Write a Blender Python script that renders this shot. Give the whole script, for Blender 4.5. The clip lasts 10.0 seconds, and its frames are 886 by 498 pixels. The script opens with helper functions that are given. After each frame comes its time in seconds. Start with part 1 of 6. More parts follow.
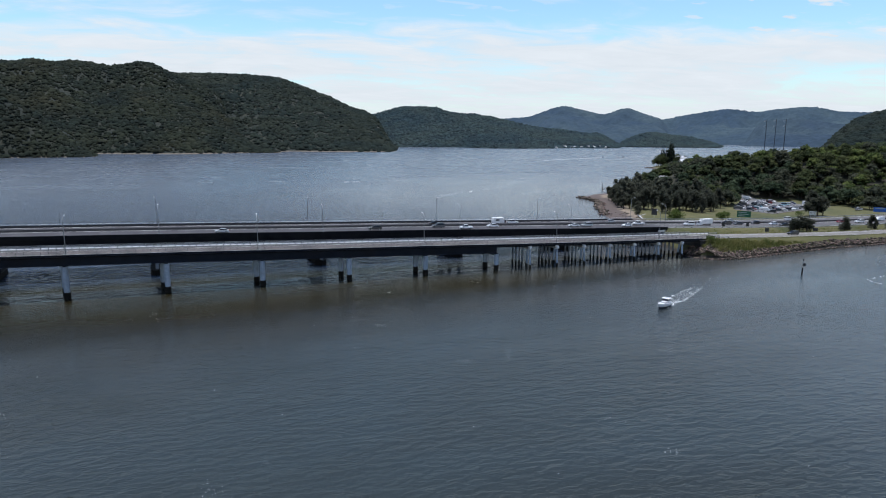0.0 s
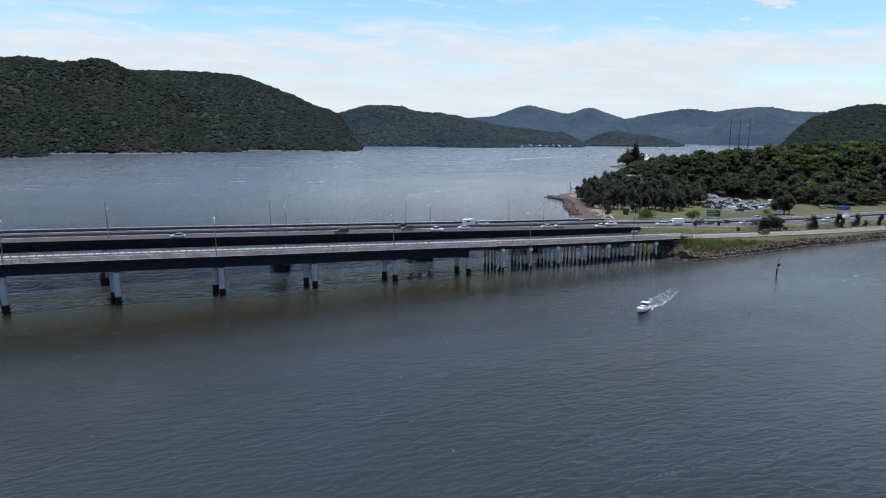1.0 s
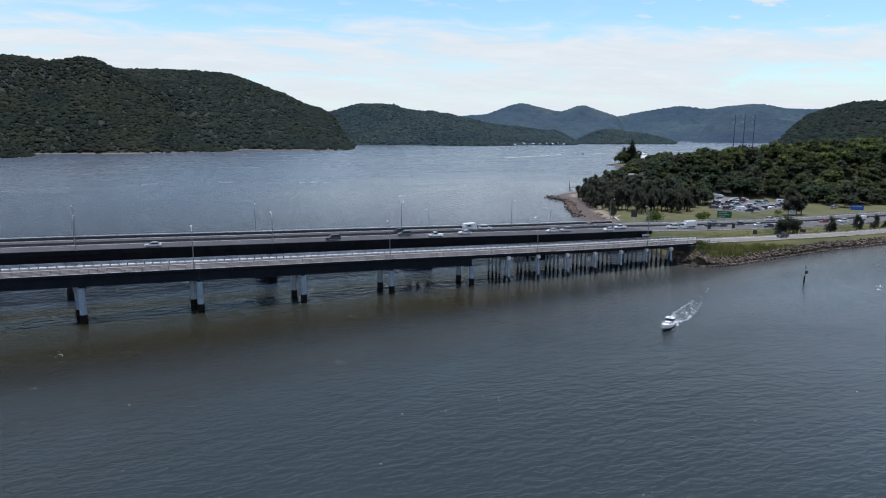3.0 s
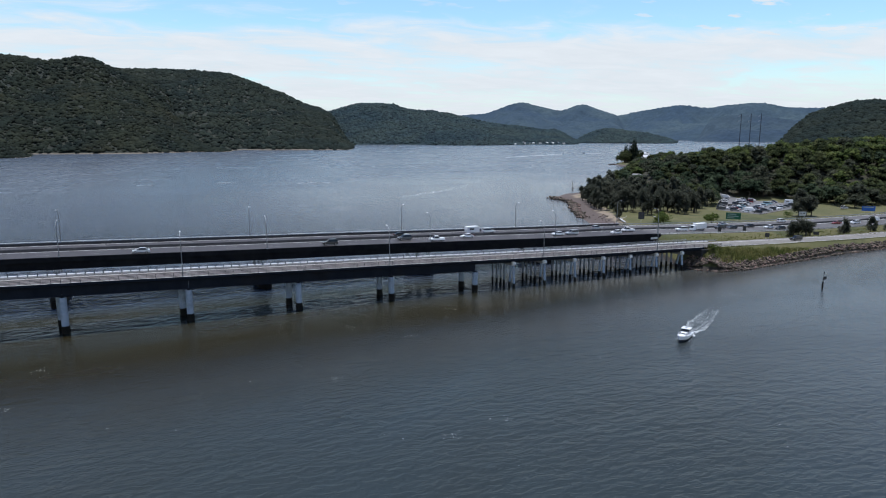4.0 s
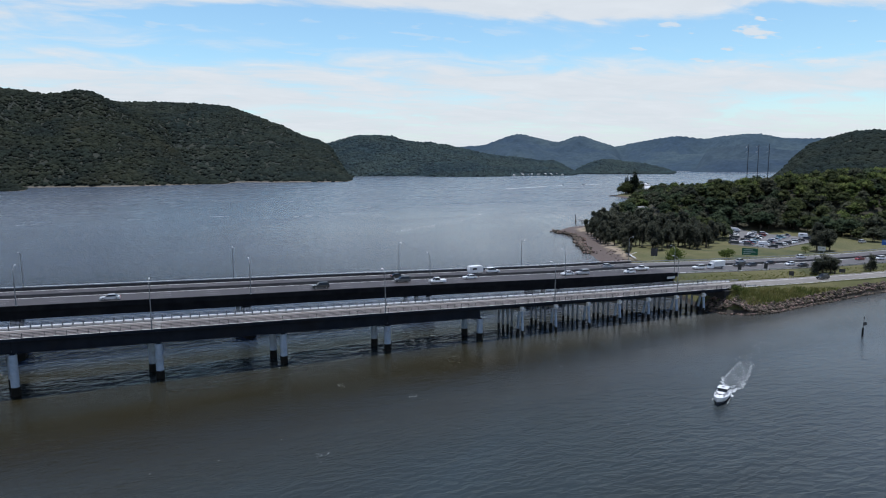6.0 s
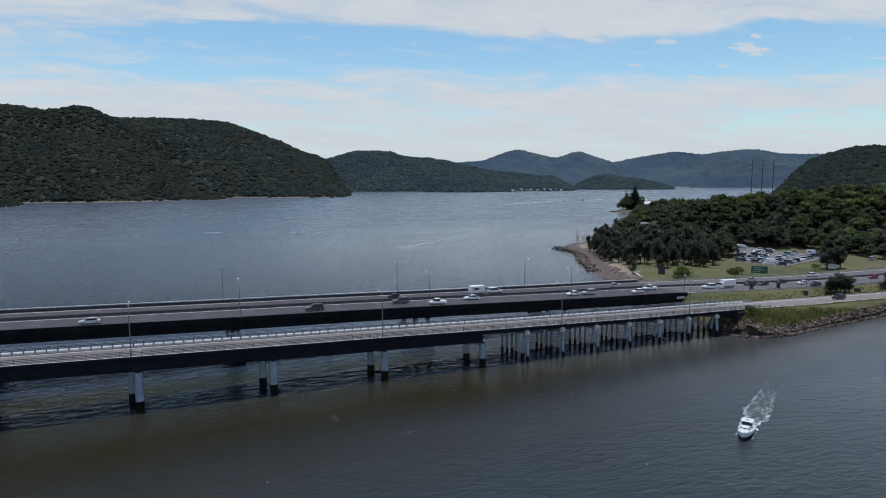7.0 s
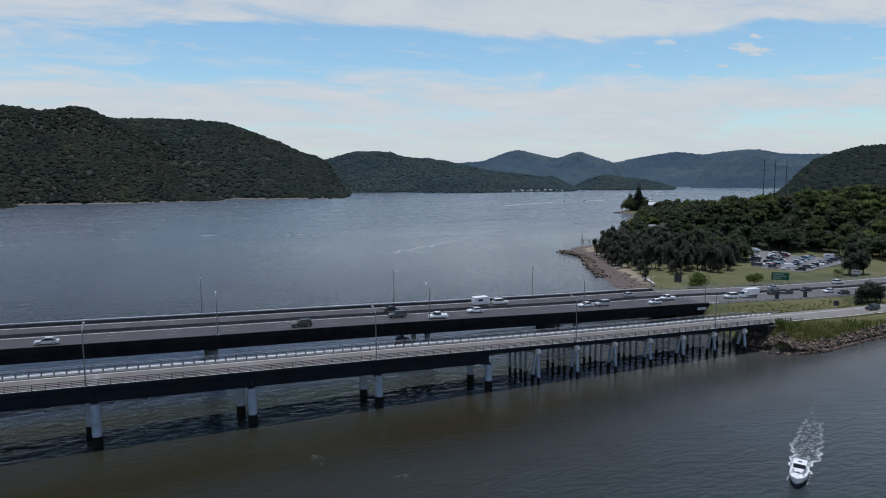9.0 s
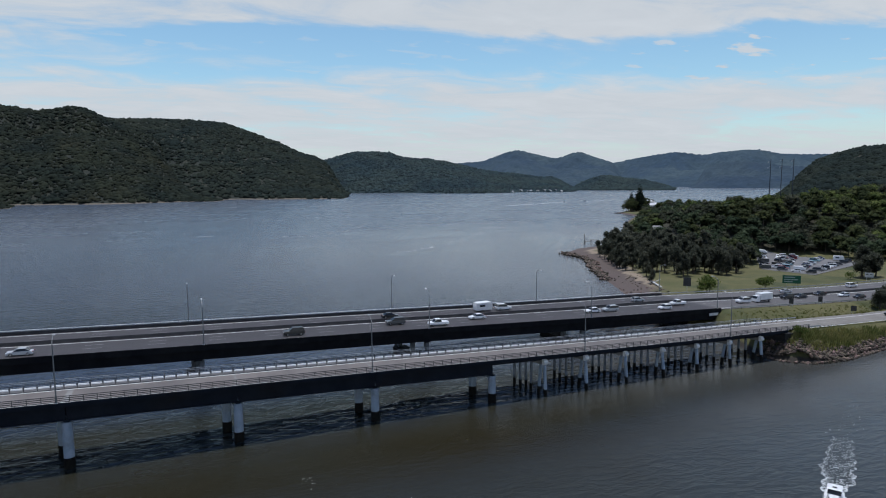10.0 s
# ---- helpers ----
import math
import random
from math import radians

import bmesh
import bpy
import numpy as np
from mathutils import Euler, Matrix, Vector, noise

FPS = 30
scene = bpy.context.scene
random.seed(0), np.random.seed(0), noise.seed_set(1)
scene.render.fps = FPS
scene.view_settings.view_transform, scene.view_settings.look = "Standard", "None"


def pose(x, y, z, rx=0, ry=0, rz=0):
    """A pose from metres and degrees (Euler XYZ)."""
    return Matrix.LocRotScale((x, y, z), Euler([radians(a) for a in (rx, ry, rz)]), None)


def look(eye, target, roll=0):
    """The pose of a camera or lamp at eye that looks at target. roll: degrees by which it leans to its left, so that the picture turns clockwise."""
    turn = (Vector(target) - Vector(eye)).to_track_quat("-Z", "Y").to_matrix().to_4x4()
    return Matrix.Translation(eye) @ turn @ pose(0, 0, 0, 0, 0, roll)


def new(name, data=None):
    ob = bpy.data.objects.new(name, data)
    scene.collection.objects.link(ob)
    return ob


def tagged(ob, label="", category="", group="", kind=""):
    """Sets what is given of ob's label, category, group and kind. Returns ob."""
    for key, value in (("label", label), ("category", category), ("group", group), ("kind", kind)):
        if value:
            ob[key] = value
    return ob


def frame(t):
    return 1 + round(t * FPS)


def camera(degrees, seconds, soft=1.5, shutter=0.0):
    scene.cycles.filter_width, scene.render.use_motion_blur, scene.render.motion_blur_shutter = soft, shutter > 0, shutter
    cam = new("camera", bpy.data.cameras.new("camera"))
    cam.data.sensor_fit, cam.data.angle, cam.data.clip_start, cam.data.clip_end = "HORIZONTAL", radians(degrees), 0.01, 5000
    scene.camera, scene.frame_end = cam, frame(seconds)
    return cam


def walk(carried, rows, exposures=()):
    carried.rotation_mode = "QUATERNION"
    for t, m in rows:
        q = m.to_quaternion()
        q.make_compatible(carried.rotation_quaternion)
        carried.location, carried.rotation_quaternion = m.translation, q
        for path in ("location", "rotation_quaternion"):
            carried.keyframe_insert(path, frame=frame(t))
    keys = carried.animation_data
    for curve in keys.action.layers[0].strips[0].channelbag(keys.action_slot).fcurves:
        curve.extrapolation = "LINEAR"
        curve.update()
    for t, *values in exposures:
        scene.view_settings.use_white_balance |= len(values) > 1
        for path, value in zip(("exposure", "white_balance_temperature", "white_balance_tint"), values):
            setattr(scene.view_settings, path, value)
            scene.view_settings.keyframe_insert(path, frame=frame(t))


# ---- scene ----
cam = camera(70.3, 10.0, soft=1.1)
PATH = [
    (0, (-83.348, -194.663, 45.603), (-82.732, -192.794, 45.245), 0.2),
    (0.5, (-82.599, -190.492, 45.55), (-81.928, -188.643, 45.192), 0.2),
    (1, (-81.848, -186.187, 45.501), (-81.132, -184.355, 45.141), 0.2),
    (1.5, (-81.301, -181.986, 45.451), (-80.564, -180.162, 45.09), 0.2),
    (2, (-80.345, -177.883, 45.446), (-79.608, -176.059, 45.083), 0.2),
    (2.5, (-79.151, -173.722, 45.408), (-78.414, -171.899, 45.044), 0.1),
    (4, (-75.307, -161.44, 45.562), (-74.569, -159.617, 45.195), -0.1),
    (4.5, (-73.995, -157.537, 45.617), (-73.256, -155.715, 45.25), -0.1),
    (5, (-72.736, -153.439, 45.81), (-71.995, -151.616, 45.449), -0.2),
    (5.5, (-71.209, -149.647, 45.988), (-70.467, -147.821, 45.651), -0.2),
    (6, (-69.672, -145.662, 46.147), (-68.924, -143.827, 45.876), -0.3),
    (7.5, (-65.333, -133.313, 46.229), (-64.578, -131.475, 46.008), -0.3),
    (8, (-63.795, -129.657, 46.441), (-63.04, -127.818, 46.22), -0.3),
    (8.5, (-62.309, -125.861, 46.537), (-61.555, -124.022, 46.316), -0.3),
    (9, (-60.794, -121.997, 46.42), (-60.039, -120.158, 46.199), -0.4),
    (9.5, (-59.233, -118.121, 46.481), (-58.478, -116.282, 46.261), -0.3),
    (10, (-57.822, -114.026, 46.268), (-57.065, -112.188, 46.048), -0.4),
]
walk(cam, [(t, look(eye, target, roll)) for t, eye, target, roll in PATH], exposures=[(0.0, 0.10, 5850, 12), (5.4, 0.08, 5850, 12), (7.4, -0.28, 5850, 12), (10.0, -0.28, 5850, 12)])

# ---------------------------------------------------------------- sky and sun
SUN_EL, SUN_AZ = 84.5, 12.0          # degrees; azimuth clockwise from +y
world = bpy.data.worlds.new("sky")
scene.world = world
world.use_nodes = True
wn, wl = world.node_tree.nodes, world.node_tree.links
wn.clear()


def wnode(kind, **values):
    n = wn.new(kind)
    for key, value in values.items():
        n.inputs[key].default_value = value
    return n


def wmath(op, a, b=None, clamp=False):
    n = wn.new("ShaderNodeMath")
    n.operation, n.use_clamp = op, clamp
    for i, v in enumerate((a, b)):
        if v is None:
            continue
        if isinstance(v, (int, float)):
            n.inputs[i].default_value = v
        else:
            wl.new(v, n.inputs[i])
    return n.outputs[0]


def wramp(value, lo, hi, to_lo=0.0, to_hi=1.0):
    n = wn.new("ShaderNodeMapRange")
    n.interpolation_type = "SMOOTHSTEP"
    wl.new(value, n.inputs[0])
    for i, v in enumerate((lo, hi, to_lo, to_hi)):
        n.inputs[i + 1].default_value = v
    return n.outputs[0]


sky = wn.new("ShaderNodeTexSky")
sky.sky_type, sky.sun_disc = "NISHITA", False
sky.sun_elevation, sky.sun_rotation = radians(SUN_EL), radians(SUN_AZ)
sky.air_density, sky.dust_density, sky.ozone_density = 1.0, 0.6, 1.6
where = wn.new("ShaderNodeTexCoord").outputs["Generated"]
split = wn.new("ShaderNodeSeparateXYZ")
wl.new(where, split.inputs[0])
up = wmath("MAXIMUM", split.outputs[2], 0.0)
# the cloud deck seen in perspective: direction over height
deep = wmath("ADD", up, 0.10)
flat = wn.new("ShaderNodeCombineXYZ")
wl.new(wmath("DIVIDE", split.outputs[0], deep), flat.inputs[0])
wl.new(wmath("DIVIDE", split.outputs[1], deep), flat.inputs[1])
turned = wn.new("ShaderNodeMapping")
turned.inputs["Rotation"].default_value = (0, 0, radians(24))
turned.inputs["Location"].default_value = (1.9, 0.35, 0)
turned.inputs["Scale"].default_value = (0.62, 1.0, 1)
wl.new(flat.outputs[0], turned.inputs[0])


def wnoise(scale, detail, rough, distortion=0.0):
    n = wnode("ShaderNodeTexNoise", Scale=scale, Detail=detail, Roughness=rough, Distortion=distortion)
    wl.new(turned.outputs[0], n.inputs["Vector"])
    return n.outputs["Fac"]


big, fine = wnoise(0.75, 7, 0.55, 0.3), wnoise(3.2, 8, 0.62, 0.6)
cover = wmath("ADD", wmath("MULTIPLY", big, 0.58), wmath("MULTIPLY", fine, 0.42))
# cloud streets lie across the valley: height over distance along it
ahead = wmath("MAXIMUM", wmath("ADD", wmath("MULTIPLY", split.outputs[0], 0.385), wmath("MULTIPLY", split.outputs[1], 0.923)), 0.12)
rung = wmath("DIVIDE", up, ahead)
aside = wmath("DIVIDE", wmath("SUBTRACT", wmath("MULTIPLY", split.outputs[0], 0.923), wmath("MULTIPLY", split.outputs[1], 0.385)), ahead)
ragged = wmath("ADD", rung, wmath("MULTIPLY", wmath("SUBTRACT", big, 0.5), 0.17))
# thick haze near the horizon, a clear belt above it, then a broad white veil
low = wramp(ragged, 0.130, 0.182, 1.0, 0.0)
veil = wmath("MULTIPLY", wramp(ragged, 0.218, 0.246), wramp(up, 0.29, 0.37, 1.0, 0.1))
street = wmath("ADD", low, veil)
# the haze opens to the east, and broken cloud hangs in the belt to the west
street = wmath("SUBTRACT", street, wmath("MULTIPLY", wramp(aside, 0.25, 0.75, 0.0, 0.12), wmath("MULTIPLY", wramp(rung, 0.09, 0.15), low)))
street = wmath("ADD", street, wmath("MULTIPLY", wramp(aside, -0.62, -0.40, 0.45, 0.0), wmath("SUBTRACT", 1.0, street)))
amount = wmath("ADD", wmath("MULTIPLY", street, 0.60), wmath("MULTIPLY", wmath("SUBTRACT", cover, 0.46), 2.9))
amount = wmath("SUBTRACT", amount, wramp(up, 0.30, 0.42, 0.0, 0.55))
clouds = wmath("MAXIMUM", wramp(amount, 0.16, 0.80, 0.0, 0.97), wramp(up, 0.01, 0.11, 0.93, 0.0))
# a few small fair-weather puffs in the clear belt
puffs = wmath("MULTIPLY", wramp(wnoise(6.0, 5, 0.5, 0.2), 0.585, 0.66, 0.0, 0.9), wmath("MULTIPLY", wramp(rung, 0.10, 0.13), wmath("MULTIPLY", wramp(rung, 0.22, 0.25, 1.0, 0.0), wramp(aside, 0.15, 0.45, 0.3, 1.0))))
clouds = wmath("MAXIMUM", clouds, puffs)
white = wn.new("ShaderNodeMixRGB")
white.inputs[1].default_value = (6.5, 6.68, 6.5, 1)
white.inputs[2].default_value = (8.5, 8.5, 8.05, 1)
wl.new(fine, white.inputs[0])
mixed = wn.new("ShaderNodeMixRGB")
wl.new(clouds, mixed.inputs[0])
clear = wn.new("ShaderNodeMixRGB")
clear.blend_type = "MULTIPLY"
clear.inputs[0].default_value = 1.0
airy = wn.new("ShaderNodeMixRGB")
airy.inputs[1].default_value, airy.inputs[2].default_value = (1.46, 1.62, 1.46, 1), (0.85, 0.92, 1.0, 1)
wl.new(wramp(up, 0.27, 0.40), airy.inputs[0])
high = wn.new("ShaderNodeMixRGB")
high.inputs[2].default_value = (1.1, 1.15, 1.2, 1)
wl.new(airy.outputs[0], high.inputs[1])
wl.new(wramp(up, 0.60, 0.80), high.inputs[0])
wl.new(high.outputs[0], clear.inputs[2])
wl.new(sky.outputs[0], clear.inputs[1])
wl.new(clear.outputs[0], mixed.inputs[1])
wl.new(white.outputs[0], mixed.inputs[2])
back = wnode("ShaderNodeBackground", Strength=0.10)
wl.new(mixed.outputs[0], back.inputs[0])
wl.new(back.outputs[0], wn.new("ShaderNodeOutputWorld").inputs[0])

lamp = bpy.data.lights.new("sun", "SUN")
lamp.energy, lamp.angle, lamp.color = 3.6, radians(0.6), (1.0, 0.95, 0.87)
sun = new("sun", lamp)
sun_from = Vector((math.sin(radians(SUN_AZ)) * math.cos(radians(SUN_EL)), math.cos(radians(SUN_AZ)) * math.cos(radians(SUN_EL)), math.sin(radians(SUN_EL))))
sun.matrix_world = look(sun_from * 200, (0, 0, 0))

# ---------------------------------------------------------------- materials
MATS = {}


def surface(name, base, other, scale=0.5, rough=0.8, metal=0.0, bump=0.0, bump_scale=6.0, fine=0.25, vary=0.0, ior=1.45, stain=None, stain_scale=0.12, stain_amount=0.5, lift=0.0, sheer=0.0):
    """A painted, mineral or vegetable surface: two tones at two scales, an optional third tone in patches, and fine relief."""
    if name in MATS:
        return MATS[name]
    m = MATS[name] = bpy.data.materials.new(name)
    m.use_nodes = True
    n, l = m.node_tree.nodes, m.node_tree.links
    bsdf = n["Principled BSDF"]
    bsdf.inputs["Roughness"].default_value = rough
    bsdf.inputs["Metallic"].default_value = metal
    bsdf.inputs["IOR"].default_value = ior
    place = n.new("ShaderNodeNewGeometry").outputs["Position"]

    def noise_at(s, detail=5, r=0.6):
        t = n.new("ShaderNodeTexNoise")
        t.inputs["Scale"].default_value, t.inputs["Detail"].default_value, t.inputs["Roughness"].default_value = s, detail, r
        l.new(place, t.inputs["Vector"])
        return t.outputs["Fac"]

    def spread(fac, lo, hi):
        t = n.new("ShaderNodeMapRange")
        t.inputs[1].default_value, t.inputs[2].default_value = lo, hi
        l.new(fac, t.inputs[0])
        return t.outputs[0]

    def mix(fac, a, b):
        t = n.new("ShaderNodeMixRGB")
        for i, v in enumerate((fac, a, b)):
            if hasattr(v, "is_linked"):
                l.new(v, t.inputs[i])
            else:
                t.inputs[i].default_value = v if i == 0 else (*v, 1)
        return t.outputs[0]

    colour = mix(spread(noise_at(scale), 0.36, 0.64), base, other)
    grain = n.new("ShaderNodeMixRGB")
    grain.blend_type = "OVERLAY"
    grain.inputs[0].default_value = fine
    l.new(colour, grain.inputs[1])
    l.new(noise_at(scale * 14, 4, 0.7), grain.inputs[2])
    colour = grain.outputs[0]
    if stain:
        fac = n.new("ShaderNodeMath")
        fac.operation = "MULTIPLY"
        l.new(spread(noise_at(stain_scale, 6, 0.65), 0.48, 0.66), fac.inputs[0])
        fac.inputs[1].default_value = stain_amount
        colour = mix(fac.outputs[0], colour, stain)
    if vary:
        hsv = n.new("ShaderNodeHueSaturation")
        geo = n.new("ShaderNodeNewGeometry").outputs["Random Per Island"]
        info = n.new("ShaderNodeObjectInfo").outputs["Random"]
        added = n.new("ShaderNodeMath")
        added.operation = "ADD"
        l.new(geo, added.inputs[0])
        l.new(info, added.inputs[1])
        frac = n.new("ShaderNodeMath")
        frac.operation = "FRACT"
        l.new(added.outputs[0], frac.inputs[0])
        bright = n.new("ShaderNodeMapRange")
        bright.inputs[3].default_value, bright.inputs[4].default_value = 1 - vary, 1 + vary
        l.new(frac.outputs[0], bright.inputs[0])
        hue = n.new("ShaderNodeMapRange")
        hue.inputs[3].default_value, hue.inputs[4].default_value = 0.5 + vary * 0.06, 0.5 - vary * 0.06
        l.new(frac.outputs[0], hue.inputs[0])
        l.new(hue.outputs[0], hsv.inputs["Hue"])
        l.new(bright.outputs[0], hsv.inputs["Value"])
        l.new(colour, hsv.inputs["Color"])
        colour = hsv.outputs[0]
    l.new(colour, bsdf.inputs["Base Color"])
    if lift:
        # leaf masses take light from above more evenly than a hard skin
        lean = n.new("ShaderNodeVectorMath")
        lean.operation = "MULTIPLY_ADD"
        l.new(n.new("ShaderNodeNewGeometry").outputs["Normal"], lean.inputs[0])
        lean.inputs[1].default_value, lean.inputs[2].default_value = (1 - lift,) * 3, (0, 0, lift)
        even = n.new("ShaderNodeVectorMath")
        even.operation = "NORMALIZE"
        l.new(lean.outputs[0], even.inputs[0])
        l.new(even.outputs[0], bsdf.inputs["Normal"])
    if sheer:
        thin = n.new("ShaderNodeBsdfTranslucent")
        l.new(colour, thin.inputs["Color"])
        both = n.new("ShaderNodeMixShader")
        both.inputs[0].default_value = sheer
        l.new(bsdf.outputs[0], both.inputs[1])
        l.new(thin.outputs[0], both.inputs[2])
        l.new(both.outputs[0], n["Material Output"].inputs["Surface"])
    if bump:
        b = n.new("ShaderNodeBump")
        b.inputs["Strength"].default_value, b.inputs["Distance"].default_value = min(1.0, bump), 0.05
        l.new(noise_at(bump_scale, 6, 0.65), b.inputs["Height"])
        l.new(b.outputs[0], bsdf.inputs["Normal"])
    return m


def foliage(name, base, other, scale=0.08, vary=0.3):
    return surface(name, base, other, scale=scale, rough=0.8, fine=0.5, vary=vary, ior=1.15, lift=0.62, sheer=0.38)


def water_material():
    m = bpy.data.materials.new("river_water")
    m.use_nodes = True
    n, l = m.node_tree.nodes, m.node_tree.links
    bsdf = n["Principled BSDF"]
    bsdf.inputs["IOR"].default_value = 1.31
    place = n.new("ShaderNodeNewGeometry").outputs["Position"]

    def mapped(scale, turn):
        t = n.new("ShaderNodeMapping")
        t.inputs["Rotation"].default_value = (0, 0, radians(turn))
        t.inputs["Scale"].default_value = scale
        l.new(place, t.inputs[0])
        return t.outputs[0]

    def noise_at(vec, scale, detail, r=0.55, distortion=0.0):
        t = n.new("ShaderNodeTexNoise")
        for key, v in (("Scale", scale), ("Detail", detail), ("Roughness", r), ("Distortion", distortion)):
            t.inputs[key].default_value = v
        l.new(vec, t.inputs["Vector"])
        return t.outputs["Fac"]

    def ranged(fac, a, b, c, d):
        t = n.new("ShaderNodeMapRange")
        for i, v in enumerate((a, b, c, d)):
            t.inputs[i + 1].default_value = v
        l.new(fac, t.inputs[0])
        return t.outputs[0]

    def calc(op, a, b):
        t = n.new("ShaderNodeMath")
        t.operation = op
        for i, v in enumerate((a, b)):
            if isinstance(v, (int, float)):
                t.inputs[i].default_value = v
            else:
                l.new(v, t.inputs[i])
        return t.outputs[0]

    # silt drifts in long streaks along the stream
    silt = noise_at(mapped((0.35, 1.0, 1), -12), 0.012, 6, 0.6, 0.8)
    # slicks: smoother and rougher patches
    slick = noise_at(mapped((0.5, 1.0, 1), 20), 0.018, 5, 0.55, 1.2)
    # by the bridges: calm brown water down-stream, short chop under and between the decks
    xyz = n.new("ShaderNodeSeparateXYZ")
    l.new(place, xyz.inputs[0])
    y = xyz.outputs[1]
    edge = calc("ADD", y, calc("MULTIPLY", noise_at(place, 0.05, 3), 24.0))
    lee = calc("MULTIPLY", ranged(edge, -58.0, -16.0, 0, 1), ranged(y, -4.0, -1.5, 1, 0))
    between = calc("MULTIPLY", ranged(y, 7.0, 10.0, 0, 1), ranged(y, 40.0, 70.0, 1, 0))
    shelter = calc("MULTIPLY", ranged(y, -4.0, -1.5, 0, 1), ranged(y, 7.0, 10.0, 1, 0))
    upper = ranged(y, 24.0, 80.0, 0, 1)
    # brown by the bridges stands in for sky reflection the decks cut off
    tint = n.new("ShaderNodeMixRGB")
    tint.inputs[1].default_value, tint.inputs[2].default_value = (0.030, 0.040, 0.041, 1), (0.0220, 0.0180, 0.0068, 1)
    l.new(calc("MINIMUM", calc("ADD", ranged(silt, 0.40, 0.66, 0.0, 0.55), calc("MULTIPLY", calc("ADD", lee, calc("ADD", calc("MULTIPLY", between, ranged(y, 8.0, 20.0, 0.7, 0.1)), calc("MULTIPLY", shelter, 0.5))), 0.62)), 1.0), tint.inputs[0])
    # east and up-stream (deep): bluer body colour stands in for reflected sky
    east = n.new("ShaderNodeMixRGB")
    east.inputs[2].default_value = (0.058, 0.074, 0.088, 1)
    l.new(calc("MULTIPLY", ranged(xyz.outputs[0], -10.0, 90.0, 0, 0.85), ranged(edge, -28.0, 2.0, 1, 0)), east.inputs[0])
    # navy past the old deck: motorway shade and mirrored sky put into the colour
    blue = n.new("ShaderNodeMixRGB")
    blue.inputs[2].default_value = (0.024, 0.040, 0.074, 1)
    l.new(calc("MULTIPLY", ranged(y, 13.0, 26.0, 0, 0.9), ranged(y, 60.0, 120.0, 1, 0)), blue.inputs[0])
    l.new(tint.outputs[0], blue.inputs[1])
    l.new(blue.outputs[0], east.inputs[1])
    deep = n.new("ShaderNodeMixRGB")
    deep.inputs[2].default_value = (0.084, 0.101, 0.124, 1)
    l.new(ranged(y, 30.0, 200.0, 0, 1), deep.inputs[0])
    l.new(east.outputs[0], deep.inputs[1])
    # sheltered, silty water off the beach; its paleness also stands in for mirrored haze
    gap = n.new("ShaderNodeVectorMath")
    gap.operation = "DISTANCE"
    l.new(place, gap.inputs[0])
    gap.inputs[1].default_value = (172, 225, 0)
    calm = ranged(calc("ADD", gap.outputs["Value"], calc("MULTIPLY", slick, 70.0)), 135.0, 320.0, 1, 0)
    haze_pale = n.new("ShaderNodeMixRGB")
    haze_pale.inputs[2].default_value = (0.155, 0.162, 0.168, 1)
    l.new(calm, haze_pale.inputs[0])
    l.new(deep.outputs[0], haze_pale.inputs[1])
    l.new(haze_pale.outputs[0], bsdf.inputs["Base Color"])
    open_reach = ranged(y, 60.0, 420.0, 0, 1)
    l.new(calc("ADD", calc("MULTIPLY", ranged(slick, 0.40, 0.62, 0.03, 0.09), ranged(calc("ADD", shelter, between), 0.0, 1.0, 1.0, 0.25)), calc("ADD", calc("MULTIPLY", lee, 0.20), calc("MULTIPLY", open_reach, 0.19))), bsdf.inputs["Roughness"])
    swell = noise_at(mapped((0.45, 1.0, 1), -24), 0.15, 3, 0.5, 0.4)
    wave = noise_at(mapped((0.40, 1.0, 1), -14), 0.62, 2, 0.45, 0.5)
    chop = noise_at(mapped((0.5, 1.0, 1), 6), 1.05, 2, 0.5, 0.4)
    ripple = noise_at(mapped((0.7, 1.0, 1), 12), 3.4, 3, 0.6)
    broad = noise_at(mapped((0.5, 1.0, 1), 4), 0.46, 3, 0.55, 0.5)
    near = calc("SUBTRACT", calc("ADD", calc("ADD", calc("MULTIPLY", swell, 0.25), calc("MULTIPLY", wave, 0.20)), calc("ADD", calc("MULTIPLY", chop, 0.19), calc("MULTIPLY", ripple, 0.07))), 0.35)
    # steeper wavelets in the tide race between the decks
    race = noise_at(mapped((0.44, 1.0, 1), -6), 0.46, 2, 0.5, 0.6)
    tamed = calc("MULTIPLY", ranged(slick, 0.40, 0.62, 0.65, 1.0), calc("MULTIPLY", calc("MULTIPLY", ranged(lee, 0.0, 1.0, 1.0, 0.42), ranged(shelter, 0.0, 1.0, 1.0, 0.4)), calc("MULTIPLY", ranged(between, 0.0, 1.0, 1.0, 0.7), ranged(open_reach, 0.0, 1.0, 1.0, 0.3))))
    height = calc("ADD", calc("ADD", calc("MULTIPLY", near, tamed), calc("MULTIPLY", calc("MULTIPLY", calc("SUBTRACT", race, 0.5), calc("ADD", between, calc("MULTIPLY", shelter, 0.28))), 1.15)), calc("MULTIPLY", calc("MULTIPLY", calc("SUBTRACT", broad, 0.5), upper), calc("MULTIPLY", ranged(calm, 0.0, 1.0, 0.9, 0.25), ranged(open_reach, 0.0, 1.0, 1.1, 0.25))))
    bump = n.new("ShaderNodeBump")
    bump.inputs["Distance"].default_value, bump.inputs["Strength"].default_value = 1.05, 1.0
    bump.inputs["Filter Width"].default_value = 0.01
    l.new(height, bump.inputs["Height"])
    l.new(bump.outputs[0], bsdf.inputs["Normal"])
    return m


